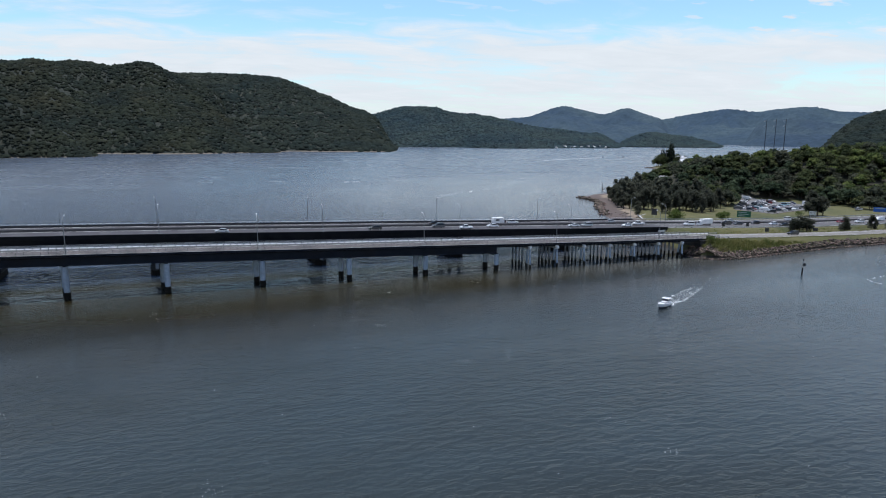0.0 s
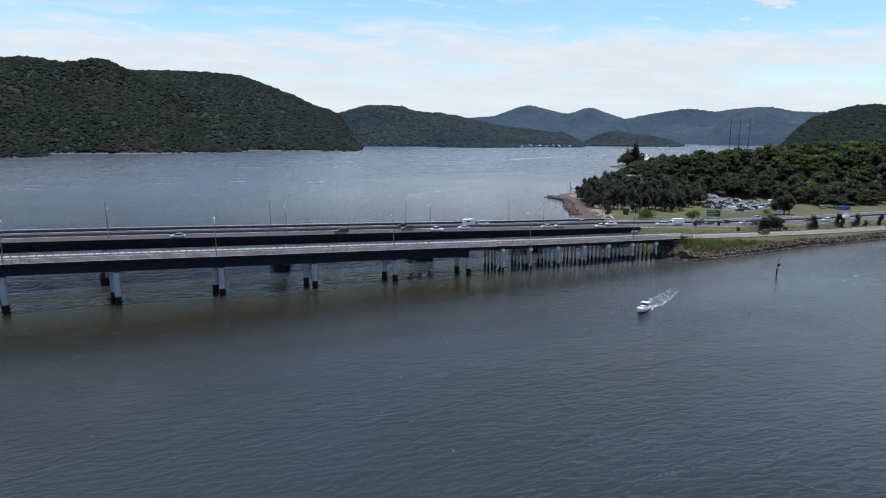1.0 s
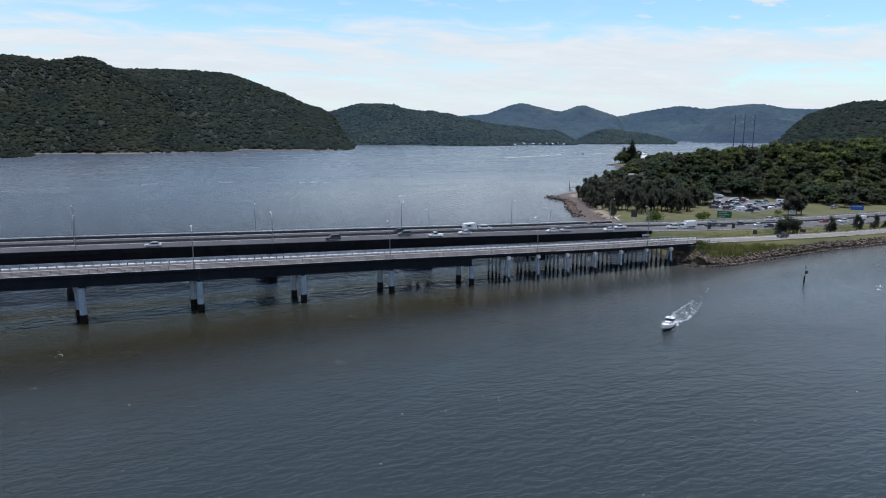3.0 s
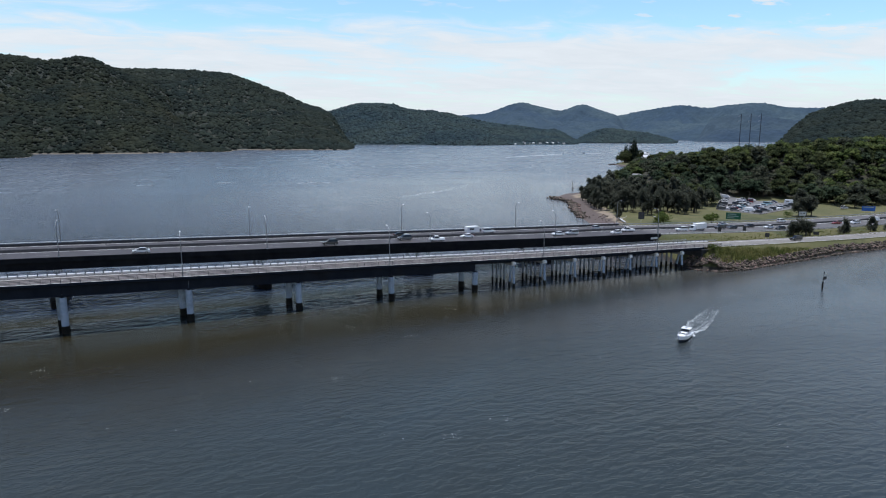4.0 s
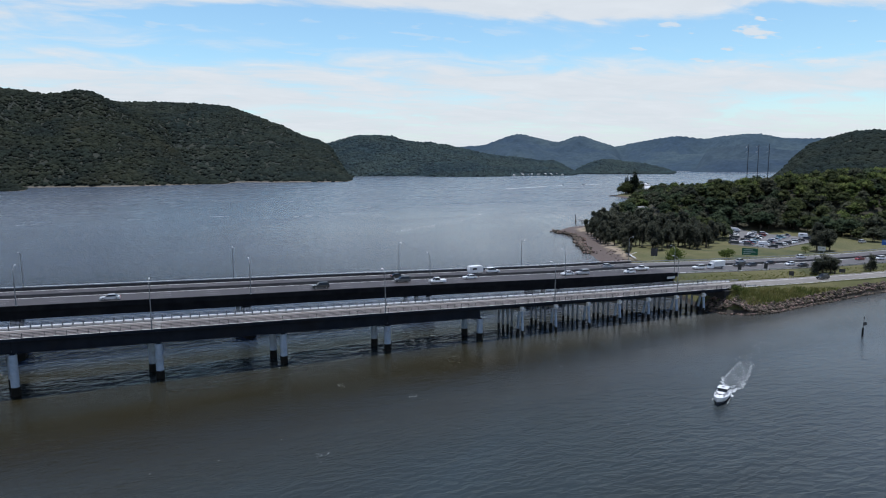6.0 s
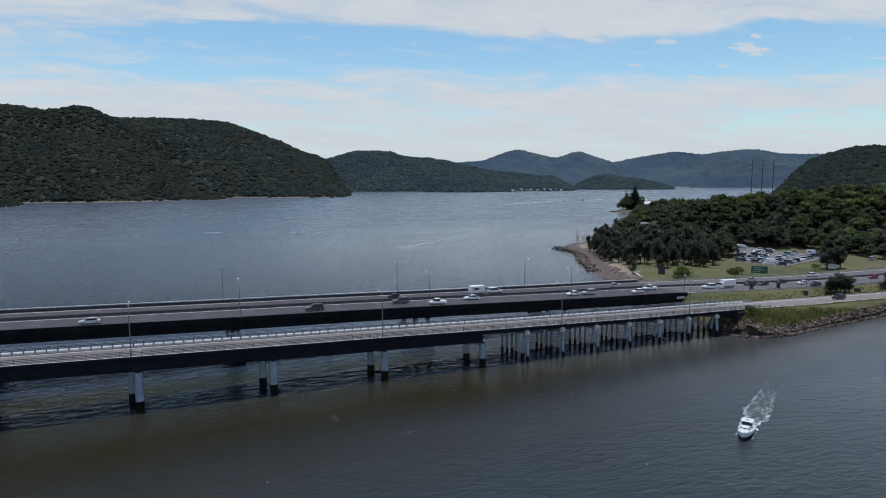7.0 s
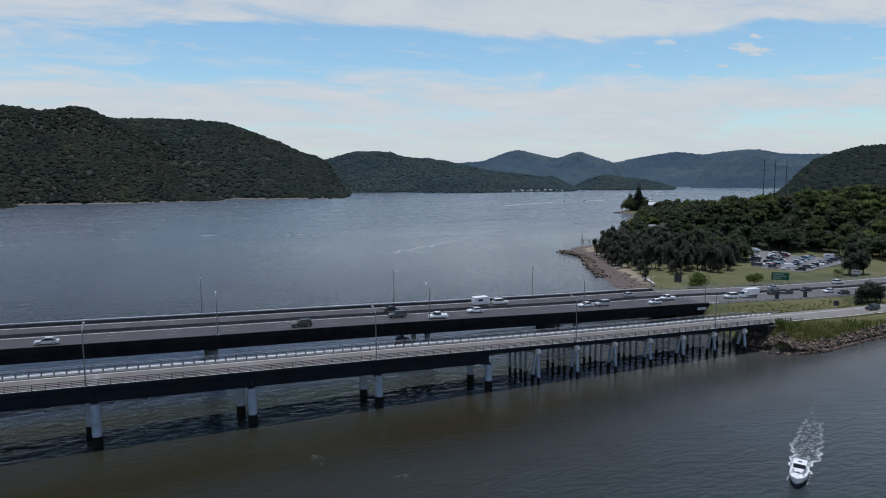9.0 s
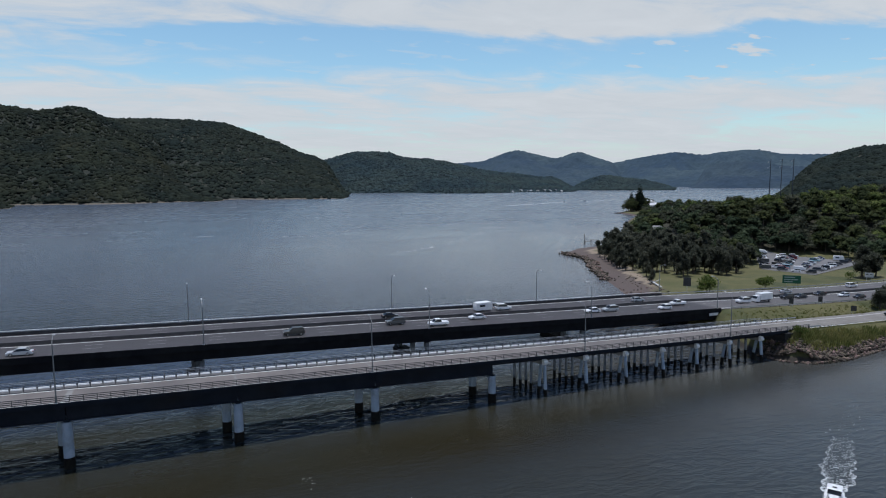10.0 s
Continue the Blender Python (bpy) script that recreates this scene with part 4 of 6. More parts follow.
LINE_X = steps(XM0, LAND_END, 8)
marks = thing("lane_marking", "worn white lane lines painted on the motorway", "road marking", kind="structure")
for label, f in (("edge_line", lambda x: Y0 + 1.5), ("edge_line", lambda x: middle(x) - 1.0), ("edge_line", lambda x: middle(x) + 1.0), ("edge_line", lambda x: far_edge(x) - 0.9)):
    part(label, sweep([(-0.17, 0.064), (0.17, 0.064), (0.17, 0.068), (-0.17, 0.068)], LINE_X, zr, f), M_LINE, marks)
for k in range(2):
    for f in (lambda x, k=k: Y0 + 2.4 + (middle(x) - 1.0 - Y0 - 2.4) * (k + 1) / 3, lambda x, k=k: middle(x) + 1.0 + (far_edge(x) - 1.9 - middle(x)) * (k + 1) / 3):
        for x in np.arange(-150, 240, 12.0):
            bm = sweep([(-0.08, 0.064), (0.08, 0.064), (0.08, 0.068), (-0.08, 0.068)], (x, x + 3.4), zr, f)
            part("lane_dash", bm, M_DASH, marks)
old_marks = thing("lane_marking", "thin white centre and edge lines on the old road", "road marking", kind="structure")
for y in (-0.75, 6.0):
    part("edge_line", sweep([(y - 0.15, 0.068), (y + 0.15, 0.068), (y + 0.15, 0.072), (y - 0.15, 0.072)], steps(X0, 300, 6), lambda x: zf(x), old_shift), M_LINE, old_marks)
for x in np.arange(-150, 230, 9.0):
    part("lane_dash", sweep([(2.55, 0.068), (2.67, 0.068), (2.67, 0.072), (2.55, 0.072)], (x, x + 3.0), zf, old_shift), M_DASH, old_marks)

# barriers ashore
median = thing("median_barrier", "low dark concrete barrier between the carriageways", "barrier")
for a, b in zip(lxs, lxs[1:]):
    part("segment", sweep(barrier, (a, b - 0.05), zr, middle), M_DARK_BARRIER, median)


def guard_fence(label, y, x0, x1, height):
    fence = thing("guard_rail", label, "guard rail")
    for a, b in zip(steps(x0, x1, 8), steps(x0, x1, 8)[1:]):
        part("beam", sweep([(0.0, 0.40), (0.05, 0.46), (0.0, 0.53), (0.05, 0.61), (0.0, 0.68), (-0.05, 0.68), (-0.05, 0.40)], (a, b), height, y), M_GALV, fence)
    for x in steps(x0, x1, 4):
        c = link("post", beam_post_mesh, M_DARK_RAIL, fence)
        c.location = (x, y(x) + 0.14, height(x) - 0.05)


guard_fence("galvanised steel guard rail along the motorway verge", lambda x: far_edge(x) + 0.9, 88, 300, zr)
guard_fence("galvanised steel guard rail at the motorway edge", lambda x: Y0 - 0.2, 92, 300, zr)
guard_fence("galvanised guard rail leading off the old bridge", lambda x: 8.9, 84, 100, zf)
guard_fence("short guard rail at the bridge end", lambda x: -0.9, 92.5, 97, zf)

# ---------------------------------------------------------------- street lamps
def street_lamp(label, x, y, z, height, reach, side, group):
    """A tapered pole with a swept arm over the road; side is +1 or -1 along y."""
    ob = thing("street_lamp", label, "street lamp", group, at=(x, y, z))
    part("base", box(-0.22, 0.22, -0.22, 0.22, 0, 0.12, 0.02), M_GALV, ob)
    part("pole", tube((0, 0, 0.1), (0, 0, height - 0.8), 0.13, 0.075, 8), M_POLE, ob)
    bm = bmesh.new()
    last = Vector((0, 0, height - 0.82))
    for k in range(1, 6):
        t = k / 5
        p = Vector((0, side * reach * t ** 1.2, height - 0.82 + 0.95 * math.sin(t * math.pi / 2)))
        add_tube(bm, last, p, 0.07 - 0.006 * k, 0.064 - 0.006 * k, 6)
        last = p
    part("arm", bm, M_POLE, ob)
    part("lamp_head", box(-0.16, 0.16, min(side * reach, side * (reach + 0.75)), max(side * reach, side * (reach + 0.75)), height + 0.04, height + 0.2, 0.04), M_LAMP, ob, "pale lamp head")
    return ob


for x in (-128.5, -77.9, -26.1, 22.0, 64.5):
    street_lamp("slender grey lamp post on the old bridge railing", x, -1.45, zf(x) + 0.14, 10.6, 1.8, 1, "lamps on the old bridge")
for x in (-157.5, -107.5, -55.2, -4.6, 42.0, 86.5):
    street_lamp("grey lamp post on the motorway parapet", x, Y0 + 0.10, zr(x) + 0.40, 9.2, 1.9, 1, "lamps on the motorway")
for x in (-160.0, -110.5, -57.9, -6.6, 39.5, 87.5):
    street_lamp("tall grey lamp post behind the far motorway rail", x, far_edge(x) + 0.75, zr(x) - 0.3, 10.6, 1.9, -1, "lamps on the far motorway side")

# ---------------------------------------------------------------- vehicles
def paint(name, base):
    return surface("car_paint_" + name, base, tuple(min(1, c * 1.12 + 0.004) for c in base), scale=0.6, rough=0.28, ior=1.5, fine=0.08)


PAINTS = {"white": paint("white", (0.74, 0.75, 0.76)), "silver": paint("silver", (0.42, 0.44, 0.46)), "black": paint("black", (0.012, 0.013, 0.015)), "grey": paint("grey", (0.06, 0.065, 0.072)),
          "red": paint("red", (0.20, 0.012, 0.014)), "blue": paint("blue", (0.03, 0.06, 0.15)), "teal": paint("teal", (0.16, 0.30, 0.36))}
# side outlines: body and glass, metres from the rear axle's back bumper, z up
SHAPES = {
    "sedan": (4.6, 1.80, [(0, .35), (0.05, .85), (0.7, .98), (3.1, .95), (4.35, .78), (4.6, .55), (4.58, .32), (0.1, .25)], [(0.55, .96), (1.25, 1.40), (2.55, 1.43), (3.35, .94)]),
    "hatchback": (4.1, 1.75, [(0, .4), (0.04, .95), (0.5, 1.0), (2.9, .97), (3.9, .80), (4.1, .55), (4.08, .32), (0.1, .26)], [(0.15, .98), (0.55, 1.42), (2.2, 1.48), (3.15, .95)]),
    "suv": (4.8, 1.90, [(0, .5), (0.04, 1.10), (0.3, 1.16), (3.3, 1.12), (4.6, 1.02), (4.8, .75), (4.78, .42), (0.1, .36)], [(0.10, 1.12), (0.42, 1.74), (2.7, 1.80), (3.55, 1.10)]),
    "wagon": (5.0, 1.92, [(0, .5), (0.04, 1.15), (0.2, 1.2), (3.6, 1.18), (4.9, 1.10), (5.0, .8), (4.98, .45), (0.1, .4)], [(0.06, 1.18), (0.22, 1.86), (3.0, 1.90), (3.65, 1.16)]),
    "pickup": (5.2, 1.86, [(0, .6), (0.02, 1.08), (2.0, 1.08), (3.9, 1.06), (5.0, .98), (5.2, .72), (5.18, .45), (0.1, .42)], [(2.0, 1.06), (2.15, 1.72), (3.4, 1.74), (4.1, 1.04)]),
    "van": (5.2, 1.95, [(0, .45), (0.0, 1.2), (0.05, 1.98), (3.9, 2.0), (4.55, 1.25), (5.1, 1.05), (5.2, .6), (5.16, .35), (0.1, .32)], [(2.6, 1.25), (2.7, 1.82), (3.93, 1.86), (4.5, 1.22)]),
}
CAR_MESHES = {}


def side_solid(outline, half, tuck=0.0, base_z=None):
    """A solid from a side outline (x, z); upper corners lean in by tuck."""
    bm = bmesh.new()
    zs = [z for _, z in outline]
    lo, hi = min(zs), max(zs)
    sides = []
    for s in (-1, 1):
        sides.append([bm.verts.new((x, s * (half - tuck * (z - lo) / max(hi - lo, 0.01)), z)) for x, z in outline])
    n = len(outline)
    bm.faces.new(sides[0]), bm.faces.new(sides[1][::-1])
    for i in range(n):
        bm.faces.new((sides[0][i], sides[1][i], sides[1][(i + 1) % n], sides[0][(i + 1) % n]))
    bmesh.ops.recalc_face_normals(bm, faces=bm.faces[:])
    return bm


def keep_mesh(name, bm, material):
    mesh = bpy.data.meshes.new(name)
    bm.normal_update()
    bm.to_mesh(mesh)
    bm.free()
    mesh.materials.append(material)
    return mesh


def wheel_meshes():
    bm = tube((0, -0.11, 0), (0, 0.11, 0), 0.33, 0.33, 14)
    tyre = keep_mesh("tyre", bm, M_RUBBER)
    bm = tube((0, -0.118, 0), (0, 0.118, 0), 0.20, 0.20, 10)
    return tyre, keep_mesh("rim", bm, M_RIM)


TYRE, RIM = wheel_meshes()


def vehicle(kind, colour, label, x, y, z, heading, category="car", group="", slope=0.0):
    """A road vehicle standing on its four wheels; heading in degrees, 0 faces +x."""
    length, width, body, glass = SHAPES[kind]
    key = (kind, colour)
    half = width / 2
    if key not in CAR_MESHES:
        bm = side_solid(body, half, 0.10)
        bmesh.ops.bevel(bm, geom=[e for e in bm.edges if e.calc_length() > 0.3], offset=0.06, segments=1, affect="EDGES")
        shell = keep_mesh("body", bm, PAINTS[colour])
        windows = keep_mesh("glasshouse", side_solid(glass, half - 0.09, 0.20), M_GLASS)
        gx0, gx1, top = glass[1][0], glass[2][0], glass[2][1]
        bm = add_box(bmesh.new(), gx0 - 0.02, gx1 + 0.05, -half + 0.27, half - 0.27, top - 0.05, top + 0.03, 0.02)
        roof = keep_mesh("roof", bm, PAINTS[colour])
        pillars = []
        for px, pz, qx, qz in ((glass[0][0], glass[0][1], gx0, top), (glass[3][0], glass[3][1], gx1, top)):
            for s in (-1, 1):
                pillars.append(keep_mesh("pillar", tube((px, s * (half - 0.10), pz), (qx, s * (half - 0.29), qz), 0.045, 0.045, 4), PAINTS[colour]))
        lamp_z = body[-3][1] + 0.10
        head = keep_mesh("headlight", box(length - 0.32, length - 0.06, -0.22, 0.22, lamp_z - 0.02, lamp_z + 0.12, 0.03), M_HEAD)
        tail = keep_mesh("tail_light", box(-0.02, 0.10, -0.16, 0.16, 0.72, 0.90, 0.02), M_TAIL)
        CAR_MESHES[key] = shell, windows, roof, head, tail, pillars
    shell, windows, roof, head, tail, pillars = CAR_MESHES[key]
    ob = thing(category.replace(" ", "_") if category != "car" else kind if kind in ("sedan", "hatchback") else "car", label, category, group, at=(x, y, z))
    ob.rotation_euler = (0, -math.atan(slope) * math.cos(radians(heading)), radians(heading))
    shift = Matrix.Translation((-length / 2, 0, 0))
    for name, mesh in (("body", shell), ("glasshouse", windows), ("roof", roof), *(("pillar", p) for p in pillars)):
        o = link(name, mesh, None, ob)
        o.matrix_basis = shift
    for s in (-1, 1):
        link("headlight", head, None, ob).matrix_basis = Matrix.Translation((-length / 2, s * (half - 0.30), 0))
        link("tail_light", tail, None, ob).matrix_basis = Matrix.Translation((-length / 2, s * (half - 0.26), 0))
    for wx in (0.19 * length, 0.81 * length):
        for s in (-1, 1):
            t = link("wheel", TYRE, None, ob)
            t.matrix_basis = Matrix.Translation((wx - length / 2, s * (half - 0.13), 0.33))
            link("rim", RIM, None, t)
    return ob


def road_z(x):
    return zr(x) + 0.06


def slope_at(x, f=None):
    f = f or zr
    return (f(x + 2) - f(x - 2)) / 4


TRAFFIC = [
    ("sedan", "silver", "silver sedan driving on the motorway", -88.5, 27.6, 180), ("suv", "black", "black four-wheel drive on the motorway bridge", -36.0, 28.3, 180),
    ("suv", "grey", "dark grey four-wheel drive on the motorway bridge", -10.6, 32.0, 180), ("sedan", "black", "black sedan on the far carriageway", -9.5, 39.8, 0),
    ("pickup", "white", "white utility truck on the motorway bridge", -0.8, 27.9, 180), ("sedan", "white", "white sedan on the motorway bridge", 12.0, 32.4, 180),
    ("suv", "white", "white four-wheel drive towing a caravan", 24.6, 41.6, 0), ("sedan", "white", "white sedan on the motorway bridge", 47.6, 31.4, 180),
    ("suv", "silver", "silver four-wheel drive following a white sedan", 53.5, 31.2, 180), ("hatchback", "silver", "silver hatchback on the far carriageway", 71.6, 41.4, 0),
    ("hatchback", "white", "white hatchback near the end of the bridge", 71.3, 29.0, 180), ("pickup", "white", "white utility truck near the end of the bridge", 80.0, 33.2, 180),
    ("wagon", "white", "white wagon on the motorway ashore", 104.3, 31.0, 180), ("suv", "black", "black four-wheel drive ahead of a dark sedan", 127.0, 33.6, 180),
    ("sedan", "grey", "dark grey sedan on the motorway ashore", 133.5, 33.6, 180), ("hatchback", "white", "white hatchback on the motorway ashore", 152.0, 31.6, 180),
    ("sedan", "black", "black sedan on the motorway ashore", 146.0, 36.0, 180), ("sedan", "black", "black sedan in the kerb lane ashore", 154.5, 27.8, 180),
    ("suv", "white", "white four-wheel drive far along the motorway", 205.0, 31.0, 180), ("van", "white", "white van far along the motorway", 222.0, 34.0, 180), ("sedan", "red", "dark red sedan far along the motorway", 196.0, 33.5, 180),
    ("sedan", "silver", "silver sedan on the far carriageway ashore", 138.0, 43.0, 0), ("suv", "white", "white four-wheel drive on the far carriageway ashore", 176.0, 45.5, 0),
]
for kind, colour, label, x, y, heading in TRAFFIC:
    category = {"pickup": "pickup truck", "van": "van"}.get(kind, "car")
    vehicle(kind, colour, label, x, y, road_z(x), heading, category, "motorway traffic", slope_at(x))
vehicle("suv", "black", "black car on the old road by the bank", 135.3, 5.0, zf(135.3) + 0.06, 180, "car", "", slope_at(135.3, zf))


def caravan(label, x, y, z, heading):
    ob = thing("caravan", label, "caravan", at=(x, y, z))
    ob.rotation_euler = (0, 0, radians(heading))
    bm = side_solid([(-2.5, .45), (-2.55, 1.4), (-2.3, 2.6), (2.0, 2.65), (2.5, 1.7), (2.4, .45)], 1.15, 0.05)
    bmesh.ops.bevel(bm, geom=[e for e in bm.edges if e.calc_length() > 0.4], offset=0.08, segments=1, affect="EDGES")
    part("body", bm, M_GELCOAT, ob)
    for s in (-1, 1):
        part("window", box(-1.4, 0.2, s * 1.13 - 0.02, s * 1.13 + 0.02, 1.45, 2.0), M_GLASS, ob)
        w = link("wheel", TYRE, None, ob)
        w.location = (0.1, s * 1.0, 0.33)
        link("rim", RIM, None, w)
    part("drawbar", tube((2.3, 0, 0.5), (3.6, 0, 0.5), 0.05), M_DARK_RAIL, ob)
    return ob


caravan("white box caravan towed along the motorway bridge", 18.2, 41.6, road_z(18.2), 0)


def light_truck(x, y):
    ob = thing("delivery_truck", "small white box truck on the motorway", "truck", "motorway traffic", at=(x, y, road_z(x)))
    ob.rotation_euler = (0, 0, math.pi)
    part("cargo_box", box(-3.6, 1.6, -1.1, 1.1, 0.9, 3.0, 0.05), M_GELCOAT, ob)
    bm = side_solid([(1.7, .5), (1.7, 2.25), (2.6, 2.25), (3.3, 1.3), (3.4, .5)], 1.02, 0.08)
    part("cab", bm, PAINTS["white"], ob)
    part("windscreen", side_solid([(2.66, 2.12), (2.72, 2.12), (3.30, 1.38), (3.24, 1.38)], 0.88, 0.05), M_GLASS, ob)
    part("chassis", box(-3.4, 3.2, -0.5, 0.5, 0.45, 0.9, 0.03), M_DARK_BARRIER, ob)
    for wx in (-2.2, 2.5):
        for s in (-1, 1):
            w = link("wheel", TYRE, None, ob)
            w.location = (wx, s * 0.9, 0.33)
            link("rim", RIM, None, w)


light_truck(112.7, 31.2)

# ---------------------------------------------------------------- car park on the point
park = grid_mesh("car_park", np.arange(0, 1.01, 0.05), np.arange(0, 1.01, 0.05), lambda u, v: 0 * u, M_LOT)
corners = np.array([(197, 104), (203, 81), (263, 99), (251, 156)], float)
for v in park.data.vertices:
    u, w = v.co.x, v.co.y
    p = corners[0] * (1 - u) * (1 - w) + corners[1] * u * (1 - w) + corners[2] * u * w + corners[3] * (1 - u) * w
    v.co = (p[0], p[1], max(ground_at(p[0], p[1]), 2.2) + 0.10)
tagged(park, "pale gravel and asphalt parking area full of vehicles", "car park", kind="structure")


def lot_point(u, w):
    p = corners[0] * (1 - u) * (1 - w) + corners[1] * u * (1 - w) + corners[2] * u * w + corners[3] * (1 - u) * w
    return float(p[0]), float(p[1]), max(ground_at(p[0], p[1]), 2.2) + 0.11


rng = random.Random(11)
tints = ["white"] * 9 + ["silver"] * 5 + ["grey"] * 3 + ["black"] * 3 + ["blue", "red", "teal"]
for row, u in enumerate((0.08, 0.28, 0.40, 0.64, 0.88)):
    for k in range(16):
        w = 0.05 + 0.058 * k + rng.uniform(-0.012, 0.012)
        if rng.random() < 0.14 or w > 0.95:
            continue
        x, y, z = lot_point(u, w)
        kind = rng.choice(["sedan", "hatchback", "suv", "suv", "wagon", "pickup", "van"])
        tint = rng.choice(tints)
        noun = {"sedan": "sedan", "hatchback": "hatchback", "suv": "four-wheel drive", "wagon": "wagon", "pickup": "utility truck", "van": "van"}[kind]
        vehicle(kind, tint, f"{tint} {noun} parked in the car park", x, y, z, -52 + rng.choice((0, 180)) + rng.uniform(-5, 5), {"pickup": "pickup truck", "van": "van"}.get(kind, "car"), "parked vehicles")
x, y, z = lot_point(0.80, 0.96)
caravan("white camper parked at the end of the car park", x, y, z, -50)
vehicle("wagon", "silver", "silver wagon parked alone on the grass", 265.6, 79.9, ground_at(265.6, 79.9), 8, "car")
for k in range(26):
    w = k / 25
    u = 1.02 if k < 19 else 1.02 - (k - 19) * 0.1
    x, y, z = lot_point(u, min(w * 1.35, 1.02))
    log = thing("barrier_log", "grey timber barrier log edging the car park", "barrier log", "barrier logs", at=(x, y, z + 0.02))
    log.rotation_euler = (0, 0, radians(10 if k < 19 else 100))
    part("trunk", tube((-0.95, 0, 0.13), (0.95, 0, 0.13), 0.15, 0.15, 8), M_TIMBER, log)

# ---------------------------------------------------------------- signs
def road_sign(name, label, x, y, width, height, low, face, turn, posts=2, category="road sign"):
    """A board on posts; low is its lower edge above the ground; turn in degrees, 0 faces -y."""
    z = ground_at(x, y)
    ob = thing(name, label, category, at=(x, y, z))
    ob.rotation_euler = (0, 0, radians(turn))
    board = part("board", box(-width / 2, width / 2, -0.05, 0.0, low, low + height, 0.01), face, ob)
    part("backing", box(-width / 2 + 0.05, width / 2 - 0.05, 0.004, 0.07, low + 0.05, low + height - 0.05), M_SIGN_BACK, ob)
    for k in range(posts):
        px = (k - (posts - 1) / 2) * width * 0.55
        part("post", tube((px, 0.14, -0.1), (px, 0.14, low + height * 0.9), 0.07, 0.07, 8), M_GALV, ob)
    return ob, board


def bars(board, width, low, rows, skin):
    """Unreadable lines of a sign as plain bars."""
    for z, x0, x1, h in rows:
        part("text_bar", box(x0, x1, -0.058, -0.052, low + z, low + z + h), skin, board)


green, board = road_sign("direction_sign", "green motorway direction sign with white lettering bars", 161.5, 59.5, 6.4, 3.1, 2.4, M_SIGN_GREEN, -44)
bars(board, 6.4, 2.4, [(2.2, -2.6, 1.2, 0.38), (1.3, -2.6, 2.2, 0.38), (0.45, -2.6, 0.4, 0.38)], M_SIGN_WHITE)
road_sign("message_sign", "large black variable message board seen beside the motorway", 103.0, 53.6, 2.5, 3.0, 3.2, M_SIGN_BACK, -44, 1)
_, board = road_sign("direction_sign", "pale grey back of a road sign", 206.5, 59.0, 3.2, 2.0, 1.9, M_LAMP, -48)
bars(board, 3.2, 1.9, [(1.1, -1.2, -0.3, 0.3), (1.1, 0.2, 1.1, 0.3)], M_SIGN_BACK)
blue, board = road_sign("direction_sign", "blue service sign with a white panel", 257.0, 60.5, 6.0, 2.6, 1.6, M_SIGN_BLUE, -50)
bars(board, 6.0, 1.6, [(1.8, -2.4, 2.2, 0.4)], M_SIGN_WHITE)
for x, y, w, h, low in ((128.5, 11.9, 1.5, 1.6, 0.9), (157.0, 13.4, 2.0, 1.3, 0.8)):
    road_sign("road_sign", "dark back of a road sign beside the old road", x, y, w, h, low, M_SIGN_BACK, -48, 2)
for x in (115.8, 128.8):
    road_sign("road_sign", "grey back of a small motorway sign on the verge", x, 23.0, 1.2, 1.8, 0.9, M_SIGN_BACK, -48, 2)

# ---------------------------------------------------------------- trees
def leaf_cloud(rng, blobs, leaves, size, inner=0.62, outer=1.08):
    """Leaf clumps round the given blobs (x, y, z, r, squash): small triangles pointing every way."""
    total = sum(b[3] ** 2 for b in blobs)
    verts = []
    for bx, by, bz, br, sq in blobs:
        n = max(8, int(leaves * br ** 2 / total))
        d = rng.normal(size=(n, 3))
        d /= np.linalg.norm(d, axis=1)[:, None]
        r = br * rng.uniform(inner, outer, n)[:, None]
        c = d * r * (1, 1, sq) + (bx, by, bz)
        a, b = rng.normal(size=(n, 3)), rng.normal(size=(n, 3))
        a += d * 0.2
        a /= np.linalg.norm(a, axis=1)[:, None]
        b /= np.linalg.norm(b, axis=1)[:, None]
        s = size * rng.uniform(0.6, 1.4, n)[:, None]
        verts.append(np.stack([c - a * s - b * s * 0.4, c + a * s - b * s * 0.3, c + b * s], 1).reshape(-1, 3))
    v = np.concatenate(verts)
    return v, np.arange(len(v)).reshape(-1, 3)


def crown_blobs(kind, rng, h):
    """Where the clumps of a crown sit, for a tree of height h."""
    out = []
    if kind == "sheoak":
        for k in range(9):
            t = rng.uniform(0.30, 0.97)
            w = 0.24 * h * (1.05 - t) ** 0.6
            a = rng.uniform(0, math.tau)
            out.append((w * 0.6 * math.cos(a), w * 0.6 * math.sin(a), t * h, max(0.09 * h, w * 0.62), 1.35))
    elif kind == "pine":
        for k in range(13):
            t = 0.12 + 0.86 * k / 12
            out.append((0, 0, t * h, 0.18 * h * (1.06 - t) + 0.2, 0.35))
    elif kind == "shrub":
        for k in range(7):
            a = rng.uniform(0, math.tau)
            out.append((0.32 * h * math.cos(a), 0.32 * h * math.sin(a), h * rng.uniform(0.4, 0.8), h * rng.uniform(0.2, 0.32), 0.8))
    else:
        for k in range(11):
            a, w = rng.uniform(0, math.tau), rng.uniform(0.05, 0.27) * h
            out.append((w * math.cos(a), w * math.sin(a), h * rng.uniform(0.36, 0.92), h * rng.uniform(0.11, 0.19), 0.9))
    return out


